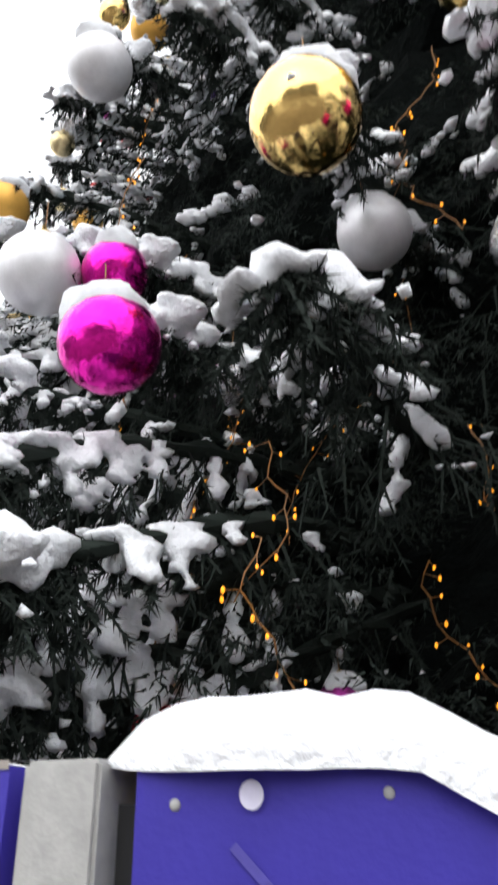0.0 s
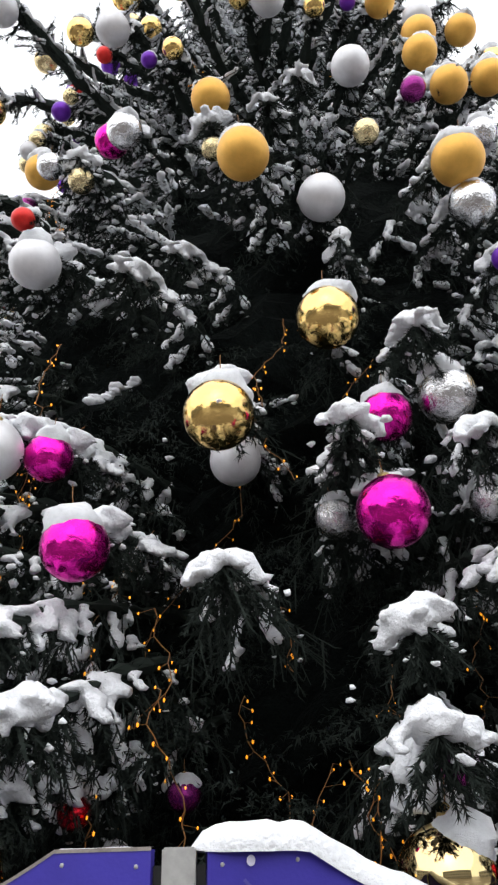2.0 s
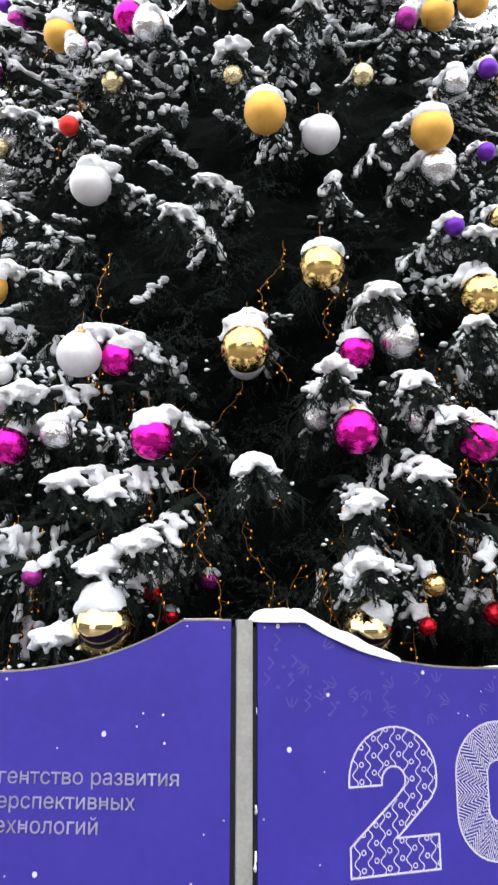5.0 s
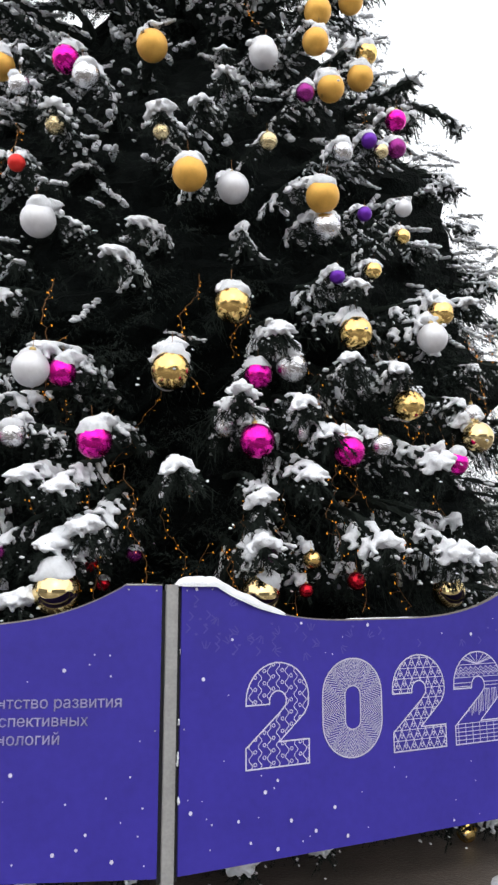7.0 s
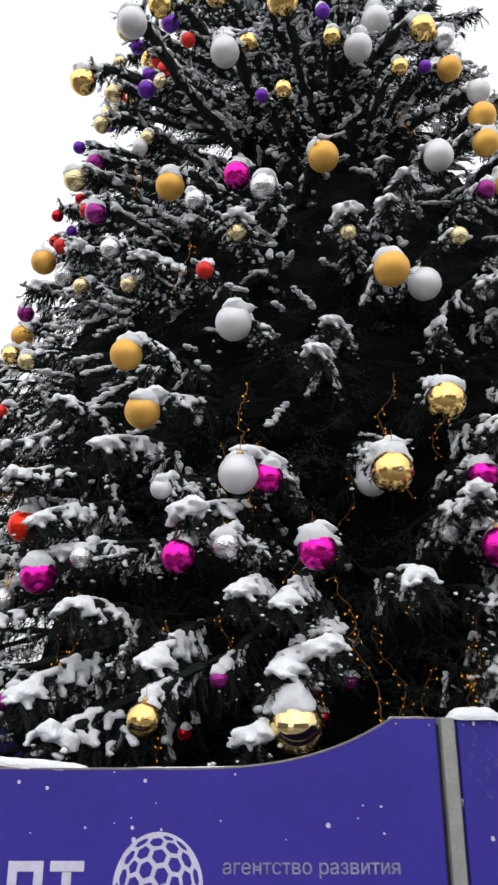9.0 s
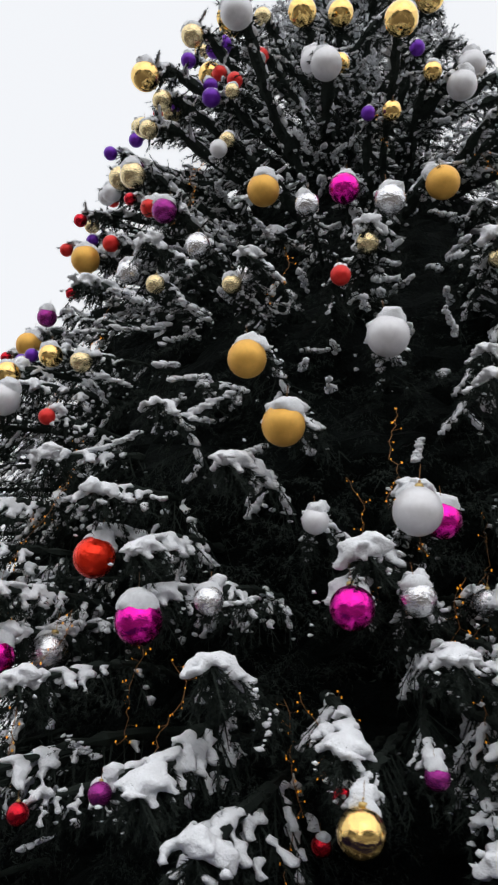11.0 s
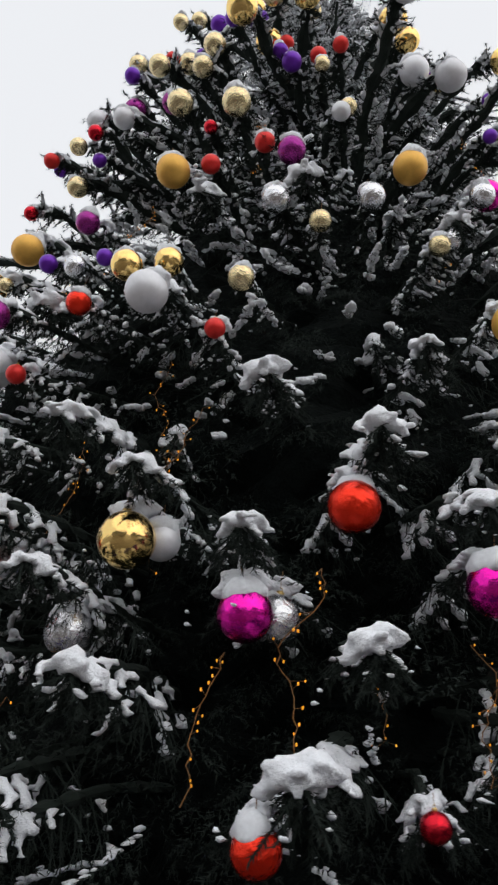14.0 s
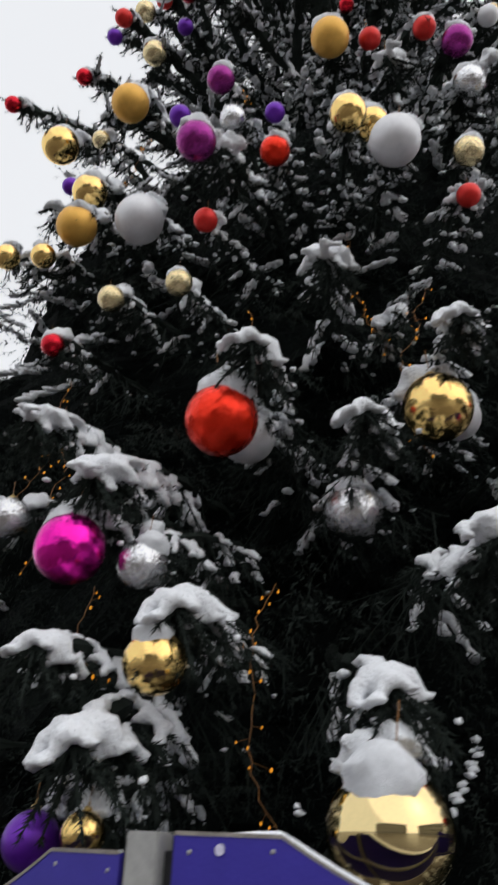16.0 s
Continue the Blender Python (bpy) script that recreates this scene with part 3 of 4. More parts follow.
hang("violet", -0.211, 4.979, 9.669, 0.200)
hang("red", -0.779, 5.062, 8.345, 0.116)
hang("pale_gold", -0.861, 4.937, 8.723, 0.158)
hang("pale_gold", -0.995, 3.775, 7.955, 0.210)
hang("mirror_gold", 0.122, 2.991, 8.199, 0.238)
hang("violet", -0.099, 2.757, 7.181, 0.124)
hang("mirror_gold", 0.480, 2.247, 7.790, 0.250)
hang("violet", 0.482, 2.434, 7.365, 0.131)
hang("violet", -0.125, 2.391, 6.171, 0.108)
hang("red", -1.253, 3.622, 5.637, 0.140)
hang("red", -1.769, 3.523, 3.657, 0.102)
hang("matt_white", -1.111, 5.200, 7.125, 0.195)
hang("violet", -1.223, 5.067, 7.486, 0.140)
hang("violet", -1.202, 5.291, 6.532, 0.119)
hang("scarlet", -1.374, 5.199, 6.629, 0.130)
hang("vermilion", -2.083, 3.009, 1.463, 0.141)
hang("scarlet", -1.842, 2.594, 1.538, 0.087)
hang("plum", -1.628, 2.316, 1.619, 0.090)
hang("matt_white", -1.823, 3.668, 2.571, 0.163)
hang("plum", -1.608, 4.778, 5.162, 0.164)
hang("pale_gold", -1.166, 5.542, 6.388, 0.181)
hang("pale_gold", -1.119, 5.717, 7.067, 0.165)
hang("red", -1.333, 5.746, 6.663, 0.136)
hang("red", -0.949, 5.669, 7.466, 0.139)
hang("matt_white", -1.028, 5.643, 7.475, 0.207)
hang("plum", -1.077, 4.666, 7.002, 0.200)
hang("violet", -0.846, 5.493, 8.281, 0.163)
hang("pale_gold", -0.840, 5.452, 8.449, 0.191)
hang("red", -0.444, 5.419, 9.024, 0.137)
hang("pale_gold", -0.673, 4.922, 8.282, 0.210)
hang("pale_gold", -0.249, 5.251, 9.915, 0.193)
hang("violet", -0.440, 4.284, 8.811, 0.200)
hang("mirror_gold", -0.671, 4.007, 7.900, 0.240)
hang("pale_gold", -0.251, 3.787, 8.817, 0.180)
hang("violet", -0.786, 3.699, 7.205, 0.166)
hang("red", -0.468, 3.401, 7.648, 0.140)
hang("red", -2.002, 4.610, 3.612, 0.105)
hang("pale_gold", -2.105, 4.653, 3.186, 0.110)
hang("mirror_gold", -1.370, 3.814, 7.196, 0.250)
hang("violet", -1.702, 4.963, 4.797, 0.124)
hang("red", -1.416, 3.931, 5.434, 0.130)
hang("violet", -0.994, 6.060, 7.086, 0.129)
hang("scarlet", -1.096, 6.193, 6.489, 0.130)
hang("scarlet", -1.612, 6.283, 5.540, 0.112)
hang("mirror_gold", -1.798, 5.393, 4.242, 0.186)
hang("matt_gold", -1.890, 5.361, 3.902, 0.200)
hang("mirror_gold", -1.381, 6.019, 5.309, 0.250)
hang("mirror_gold", -1.905, 5.510, 3.734, 0.123)
hang("mirror_gold", -1.754, 5.874, 3.958, 0.137)
hang("pale_gold", -2.106, 4.953, 3.176, 0.110)
hang("scarlet", -2.142, 5.165, 2.962, 0.094)
hang("pale_gold", -1.565, 5.564, 4.987, 0.110)
hang("violet", -1.699, 5.602, 4.457, 0.100)
hang("mirror_silver", -1.763, 4.617, 4.563, 0.141)
hang("magenta", -2.381, 4.774, 1.980, 0.210)
hang("mirror_silver", -2.282, 4.583, 1.950, 0.153)
hang("mirror_silver", -2.339, 5.042, 2.124, 0.132)
hang("matt_white", -1.912, 4.408, 2.559, 0.207)
hang("chrome_gold", -2.705, 3.814, 1.261, 0.250)
hang("violet", -2.533, 4.694, 1.224, 0.134)
hang("mirror_gold", -2.525, 4.528, 1.240, 0.100)
hang("matt_white", -0.384, 2.549, 6.678, 0.240)
hang("mirror_gold", 0.021, 2.300, 6.202, 0.144)
hang("matt_gold", 1.371, 1.635, 5.565, 0.200)

fallen = new("christmas_ball")
fallen.matrix_basis = pose(2.058, 1.159, 0.055, 70, 20, 40) @ Matrix.Scale(0.12, 4)
tagged(fallen, "small golden Christmas ball lying on the ground", "bauble")
part("ball", BALL_MESH["mirror_gold"], fallen)
part("cap", CAP_MESH, fallen)

# ---------------------------------------------------------------- branch tips with their own load of snow
def tip(x, y, z, width):
    branch_at(x, y, z, "laden", 0.70 + 1.15 * width, random.uniform(-8, 8), random.uniform(-10, 10))


tip(-0.195, 1.470, 3.479, 0.21)
tip(0.085, 1.000, 2.140, 0.24)
tip(0.152, 1.614, 4.637, 0.25)
tip(-0.465, 2.018, 4.715, 0.26)
tip(1.147, 0.626, 1.758, 0.34)
tip(1.800, 0.580, 1.689, 0.27)
tip(0.778, 0.762, 2.102, 0.21)
tip(-0.532, 1.209, 1.720, 0.28)
tip(0.471, 0.768, 1.751, 0.20)
tip(-0.367, 1.142, 1.834, 0.24)
tip(-0.671, 1.395, 2.090, 0.23)
tip(-0.505, 1.269, 2.027, 0.14)
tip(1.626, 0.697, 2.243, 0.27)
tip(1.446, 0.826, 2.796, 0.19)
tip(1.127, 0.865, 2.834, 0.20)
tip(0.789, 0.856, 2.526, 0.19)
tip(0.702, 0.984, 2.978, 0.20)
tip(0.441, 0.971, 2.609, 0.19)
tip(1.258, 0.971, 3.350, 0.14)
tip(1.617, 0.583, 1.719, 0.26)
tip(0.914, 0.795, 2.366, 0.19)
tip(2.210, 1.001, 3.410, 0.16)
tip(0.586, 1.537, 4.979, 0.17)
tip(-1.251, 2.178, 3.008, 0.32)
tip(-0.866, 1.668, 2.552, 0.35)
tip(-1.368, 1.988, 2.054, 0.36)
tip(-1.045, 1.593, 1.766, 0.25)
tip(-1.579, 2.094, 1.622, 0.31)
tip(-1.442, 1.885, 1.459, 0.41)
tip(-1.686, 2.743, 2.953, 0.29)
tip(-1.035, 2.494, 4.524, 0.20)
tip(-1.380, 3.246, 5.008, 0.28)
tip(-0.668, 1.236, 1.468, 0.21)
tip(0.415, 1.520, 4.695, 0.24)
tip(-2.083, 2.867, 1.643, 0.35)
tip(-1.899, 2.704, 2.039, 0.22)
tip(-1.455, 2.588, 3.422, 0.20)
tip(-1.556, 2.392, 2.573, 0.21)
tip(-1.839, 3.180, 3.264, 0.26)
tip(-2.125, 3.606, 2.765, 0.19)
tip(-2.025, 3.144, 2.459, 0.21)
tip(-2.303, 3.901, 2.339, 0.22)
tip(-2.305, 3.577, 1.946, 0.28)
tip(-2.464, 3.843, 1.528, 0.19)
tip(-2.153, 4.049, 3.116, 0.31)
tip(-2.291, 4.273, 2.675, 0.29)
tip(-1.976, 4.572, 4.117, 0.31)
tip(-2.512, 4.352, 1.724, 0.24)
tip(-2.435, 4.702, 2.185, 0.29)
tip(-2.592, 4.543, 1.400, 0.33)
tip(-1.639, 3.807, 4.887, 0.34)
tip(-2.366, 5.010, 2.469, 0.22)
tip(-2.549, 4.723, 1.643, 0.14)
tip(0.490, 0.814, 1.993, 0.14)

# ---------------------------------------------------------------- further branches between them
for i in range(16):
    az = -2.95 + 1.75 * i / 15 + random.uniform(-0.05, 0.05)
    rad = 4.25
    while not in_fence(TREE.x + (rad + 0.12) * math.cos(az), TREE.y + (rad + 0.12) * math.sin(az)):
        rad -= 0.05
    x, y = TREE.x + rad * math.cos(az), TREE.y + rad * math.sin(az)
    branch_at(x, y, ground_z(x, y) + random.uniform(0.10, 0.24), "laden", random.uniform(0.6, 0.9), random.uniform(-15, 15), 0)
ga = math.pi * (3 - math.sqrt(5))
order = list(range(1100))
random.shuffle(order)
for i in order:
    z = 0.45 + 12.0 * (i / 1100) ** 0.95
    az = -3.75 + (i * ga) % 3.5
    rad = reach(z) - (random.uniform(0.05, 0.40) if z < 5.5 else random.uniform(-0.05, 0.55))
    x, y = TREE.x + rad * math.cos(az), TREE.y + rad * math.sin(az)
    if min((abs(x - a) + abs(y - b) + abs(z - c) for a, b, c in placed), default=9) > 0.55 and clear_of_balls(x, y, z, 0.22):
        branch_at(x, y, z, ("arm" if random.random() < 0.65 else "plain") if z > 5.4 else ("laden" if z > 3.3 and random.random() < 0.5 else "plain"), random.uniform(0.8, 1.0), random.uniform(-24, 24), random.uniform(-20, 20))

# ---------------------------------------------------------------- small sprigs that fill the crown, with their dusting of snow
def sprig_template(seed):
    r = np.random.default_rng(seed)
    a, b = [], []
    main = np.array([0.42, 0, -0.10])
    a.append(np.zeros(3)), b.append(main)
    for i in range(12):
        f = 0.08 + 0.88 * i / 12
        w = np.array([r.uniform(0.4, 0.9), (1 if i % 2 else -1) * r.uniform(0.5, 1.0), -r.uniform(0.1, 0.9)])
        a.append(main * f)
        b.append(main * f + w / np.linalg.norm(w) * 0.19 * (1.1 - 0.6 * f))
    v, f = needle_coat(a, b, 170, 0.028, 0.0060, 0.15)
    return v


SPRIGS = [sprig_template(40 + i) for i in range(6)]
lump = bmesh.new()
bmesh.ops.create_icosphere(lump, subdivisions=1, radius=1.0)
LUMP_V = np.array([v.co for v in lump.verts])
LUMP_F = np.array([[v.index for v in f.verts] for f in lump.faces])
lump.free()
allv, snowv = [], []
for i in range(6200):
    z = 0.05 + 12.0 * rng.random() ** 1.45
    front = rng.random() < 0.86
    az = rng.uniform(-3.75, -0.35) if front else rng.uniform(-0.35, 2.53)
    deep = rng.uniform(0.05, 0.95) if z < 5.5 else reach(z) * rng.uniform(0.12, 0.6)
    rad = max(0.05, reach(z) - 0.30 - deep * (1.0 if z < 5.5 else 1.0))
    turn = az + rng.normal() * 0.45
    c, s = math.cos(turn), math.sin(turn)
    if z < 1.75 and not in_fence(TREE.x + (rad + 0.62) * math.cos(az), TREE.y + (rad + 0.62) * math.sin(az)):
        continue
    up = math.radians(rise(z) - 12 + rng.normal() * 22)
    size = rng.uniform(0.7, 1.2) if z < 5 else rng.uniform(0.5, 0.95)
    t = SPRIGS[i % 6] * size
    t = np.stack([t[:, 0] * math.cos(up) - t[:, 2] * math.sin(up), t[:, 1], t[:, 0] * math.sin(up) + t[:, 2] * math.cos(up)], 1)
    t = np.stack([t[:, 0] * c - t[:, 1] * s, t[:, 0] * s + t[:, 1] * c, t[:, 2]], 1)
    spot = np.array([rad * math.cos(az), rad * math.sin(az), z])
    if not clear_of_balls(TREE.x + spot[0] + c * 0.25, TREE.y + spot[1] + s * 0.25, z, 0.24):
        continue
    allv.append(t + spot)
    if front and abs(up) < 0.65 and deep < (0.5 if z < 5.5 else 0.9) and rng.random() < (0.10 if z < 3.4 else 0.62):
        for f in np.arange(rng.uniform(0.1, 0.5), 1.0, 0.055):
            w = rng.uniform(0.006, 0.015) if z < 3.4 else rng.uniform(0.008, 0.021)
            along = np.array([c * math.cos(up), s * math.cos(up), math.sin(up) - 0.22]) * 0.42 * size * f
            jig = rng.normal(size=3) * [0.009, 0.009, 0.004]
            q = LUMP_V * [w * 2.3, w * 1.3, w * 0.85] * (1 + 0.18 * rng.normal(size=(len(LUMP_V), 1)))
            q = np.stack([q[:, 0] * c - q[:, 1] * s, q[:, 0] * s + q[:, 1] * c, q[:, 2] - q[:, 0] * 0.2], 1)
            snowv.append(q + spot + along + jig + [0, 0, w * 0.6])
nv = np.concatenate(allv)
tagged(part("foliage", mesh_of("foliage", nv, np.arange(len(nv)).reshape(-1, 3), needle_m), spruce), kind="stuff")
sv = np.concatenate(snowv)
sf = (LUMP_F[None] + (np.arange(len(snowv)) * len(LUMP_V))[:, None, None]).reshape(-1, 3)
begin = np.cumsum([len(sv)] + [len(cv) for cv, cf in crumbs])
sf = np.concatenate([sf] + [cf + k for (cv, cf), k in zip(crumbs, begin)])
sv = np.concatenate([sv] + [cv for cv, cf in crumbs])
tagged(part("snow_dusting", mesh_of("snow_dusting", sv, sf, snow_m, smooth=True), spruce), kind="stuff")

# ---------------------------------------------------------------- strings of small amber lights
bulb = bmesh.new()
bmesh.ops.create_icosphere(bulb, subdivisions=1, radius=0.0034)
BV = np.array([v.co for v in bulb.verts]) * [1, 1, 1.7]
BF = np.array([[v.index for v in f.verts] for f in bulb.faces])
bulb.free()


def light_string(az, z, length, seed, sway=0.05, deep=0.16):
    """A thin wire hanging in the crown with short side leads, each ending in a small amber bulb."""
    r = np.random.default_rng(seed)
    n = max(8, int(length / 0.030))
    pts, leads, bulbs = [], [], []
    for i in range(n + 1):
        h = z - length * i / n
        drop = length * i / n
        a = az + sway * (0.45 * math.sin(drop * 5.5 + seed) + 0.16 * math.sin(drop * 17 + 2.3 * seed)) + r.normal() * 0.0022
        rad = reach(h) - deep + 0.03 * math.sin(drop * 8 + 1.7 * seed)
        while h < 1.8 and not in_fence(TREE.x + (rad + 0.12) * math.cos(a), TREE.y + (rad + 0.12) * math.sin(a)):
            rad -= 0.05
        p = np.array([TREE.x + rad * math.cos(a), TREE.y + rad * math.sin(a), h])
        pts.append(p)
        if r.random() < 0.75:
            e = p + np.array([r.normal() * 0.022, r.normal() * 0.022, r.uniform(-0.03, 0.02)])
            leads.append((p, e))
            bulbs.append(e)
    vs, fs = tube(pts, [0.0019] * len(pts), 4)
    fs = list(fs)
    for p, e in leads:
        v2, f2 = tube([p, (p + e) / 2, e], [0.0011] * 3, 3)
        fs += [tuple(i + len(vs) for i in q) for q in f2]
        vs = np.concatenate([vs, v2])
    string = new("light_string")
    tagged(string, "thin wire string of small amber lights in the spruce", "fairy lights", "light strings in the spruce")
    part("wire", mesh_of("wire", vs, fs, wire_m), string)
    bv = np.concatenate([BV * r.uniform(0.8, 1.25) + e for e in bulbs])
    bf = (BF[None] + (np.arange(len(bulbs)) * len(BV))[:, None, None]).reshape(-1, 3)
    tagged(part("bulbs", mesh_of("bulbs", bv, bf, amber_m), string), "small glowing amber bulbs", kind="stuff")


for i in range(40):
    a = -3.5 + 2.75 * ((i * 0.618) % 1.0)
    light_string(a, random.uniform(1.7, 4.0) if i < 32 else random.uniform(4.5, 7.0), random.uniform(0.45, 1.2), 100 + i, random.uniform(0.02, 0.06), random.uniform(0.15, 0.75))

for i in range(26):
    light_string(-2.30 + 0.95 * ((i * 0.618) % 1.0), random.uniform(1.75, 3.4), random.uniform(0.2, 0.6), 300 + i, 0.06, random.uniform(0.35, 0.9))

# ---------------------------------------------------------------- violet fence round the tree
def panel_top(s, w, start=1.55):
    """Height of a panel's scalloped upper edge at s along a panel of width w, whose first shoulder reaches up to start."""
    high = start if s < w / 2 else 1.55
    s = min(s, w - s) - 0.046
    u = min(1.0, max(0.0, (s - 0.17) / 0.86))
    return 1.366 + (high - 1.366) * (1 - u) ** 2.8


def flat_print(name, polys, mat, parent, y=-0.0035, thick=0.0012, label=""):
    """Raised print: polygons in the panel's plane, given as lists of (x, z)."""
    verts, faces = [], []
    for p in polys:
        base = len(verts)
        verts += [(x, -0.011 + y, z) for x, z in p]
        faces.append(tuple(range(base, base + len(p))))
    return part(name, mesh_of(name, verts, faces, mat), parent, label=label)


def stroke(points, width):
    """Quads along a broken line."""
    out = []
    for (x0, z0), (x1, z1) in zip(points, points[1:]):
        dx, dz = x1 - x0, z1 - z0
        l = math.hypot(dx, dz) or 1e-6
        nx, nz = -dz / l * width / 2, dx / l * width / 2
        ex, ez = dx / l * width * 0.3, dz / l * width * 0.3
        out.append([(x0 + nx - ex, z0 + nz - ez), (x0 - nx - ex, z0 - nz - ez), (x1 - nx + ex, z1 - nz + ez), (x1 + nx + ex, z1 + nz + ez)])
    return out


def inside(p, poly):
    x, z = p
    hit = False
    for (x0, z0), (x1, z1) in zip(poly, poly[1:] + poly[:1]):
        if (z0 > z) != (z1 > z) and x < (x1 - x0) * (z - z0) / (z1 - z0) + x0:
            hit = not hit
    return hit


def clipped(lines, outline, holes, width, step=0.006):
    out = []
    for line in lines:
        for (x0, z0), (x1, z1) in zip(line, line[1:]):
            n = max(1, int(math.hypot(x1 - x0, z1 - z0) / step))
            for i in range(n):
                p, q = (x0 + (x1 - x0) * i / n, z0 + (z1 - z0) * i / n), (x0 + (x1 - x0) * (i + 1) / n, z0 + (z1 - z0) * (i + 1) / n)
                m = ((p[0] + q[0]) / 2, (p[1] + q[1]) / 2)
                if inside(m, outline) and not any(inside(m, h) for h in holes):
                    out += stroke([p, q], width)
    return out


def arc(cx, cz, rx, rz, a0, a1, n=18):
    return [(cx + rx * math.cos(radians(a0 + (a1 - a0) * i / n)), cz + rz * math.sin(radians(a0 + (a1 - a0) * i / n))) for i in range(n + 1)]


def digit_two(w, h):
    return (
        [(0, 0.60 * h)] + arc(w / 2, 0.64 * h, w / 2, 0.36 * h, 180, -12)
        + [(0.93 * w, 0.49 * h), (0.52 * w, 0.235 * h), (w, 0.235 * h), (w, 0), (0, 0), (0, 0.20 * h), (0.54 * w, 0.52 * h)]
        + arc(0.50 * w, 0.625 * h, 0.135 * w, 0.10 * h, -25, 180, 10) + [(0.365 * w, 0.60 * h)]
    )


def digit_zero(w, h):
    r = w / 2
    out = arc(r, h - 0.36 * h, r, 0.36 * h, 180, 0) + arc(r, 0.36 * h, r, 0.36 * h, 0, -180)
    hole = arc(r, h * 0.63, r * 0.26, 0.09 * h, 180, 0) + arc(r, h * 0.37, r * 0.26, 0.09 * h, 0, -180)
    return out, hole


def patterns(kind, w, h):
    """Ornament lines that fill one digit."""
    lines = []
    if kind == 0:
        for i in range(8):
            x = w * (i + 0.5) / 7
            lines.append([(x + 0.010 * math.sin(z * 110 + i * 0), z) for z in np.arange(0, h, 0.006)])
            lines += [arc(x + 0.024, z, 0.008, 0.008, 0, 360, 10) for z in np.arange(0.02 + 0.028 * (i % 2), h, 0.057)]
    elif kind == 1:
        for k in np.arange(0.30, 3.2, 0.17):
            pts = []
            for i in range(33):
                a = 2 * math.pi * i / 32
                d = (1.0 if i % 2 else 0.72) * k
                pts.append((w / 2 + d * w * 0.30 * math.cos(a), h / 2 + d * h * 0.30 * math.sin(a)))
            lines.append(pts)
    elif kind == 2:
        step = 0.052
        for j in range(int(h / step) + 1):
            z = j * step
            lines.append([(0, z), (w, z)])
            for i in range(-1, int(w / step) + 2):
                x = i * step + (step / 2 if j % 2 else 0)
                lines += [[(x, z), (x + step / 2, z + step)], [(x + step, z), (x + step / 2, z + step)]]
                lines.append([(x + step / 2, z + 0.012), (x + step / 2 - 0.012, z + 0.03), (x + step / 2 + 0.012, z + 0.03), (x + step / 2, z + 0.012)])
    else:
        for z in np.arange(0.0, 0.22 * h, 0.021):
            lines.append([(0, z), (w, z)])
        for x in np.arange(0.02, w, 0.05):
            lines.append([(x, 0), (x, 0.22 * h)])
            for k in (0.0, 0.011):
                lines.append([(x + k, 0.30 * h + k), (x + k, 0.58 * h), (x + 0.033 - k, 0.58 * h), (x + 0.033 - k, 0.34 * h)])
        for z in (0.62 * h, 0.66 * h, 0.72 * h, 0.86 * h):
            lines.append([(0, z), (w, z)])
        for z in (0.735 * h, 0.765 * h, 0.80 * h):
            lines.append([(x, z + (0.018 if i % 2 else 0)) for i, x in enumerate(np.arange(0, w + 0.02, 0.018))])
        for i in range(9):
            lines.append([(w / 2, 0.86 * h), (w / 2 + (i - 4) * 0.06, h)])
    return lines


def snow_ridge(s0, s1, w, top, depth, seed, ends=True):
    """Snow along a panel's upper edge from s0 to s1."""
    r = np.random.default_rng(seed)
    n = max(6, int((s1 - s0) / 0.022))
    verts, faces, k = [], [], 10
    for i in range(n + 1):
        f = i / n
        s = s0 + (s1 - s0) * f
        fade = min(1, f / 0.10, (1 - f) / 0.28) ** 0.5 if ends else 1
        h = max(0.002, top * fade * (1 + 0.32 * noise.noise(Vector((s * 9, seed, 0))) + 0.12 * noise.noise(Vector((s * 31, seed, 4)))))
        d = depth * (0.55 + 0.45 * fade) * (1 + 0.25 * noise.noise(Vector((s * 12, seed, 8))))
        for j in range(k):
            a = math.pi * 1.16 * j / (k - 1) - 0.25
            verts.append((s, 0.018 - d * math.cos(a), panel_top(s, w) - 0.002 + h * max(-0.12, math.sin(a)) ** 1))
    for i in range(n):
        for j in range(k - 1):
            a = i * k + j
            faces.append((a, a + k, a + k + 1, a + 1))
    return mesh_of("snow", verts, faces, snow_m, smooth=True)


fence = new("fence")
tagged(fence, "violet printed panel fence with grey posts round the spruce", "fence")


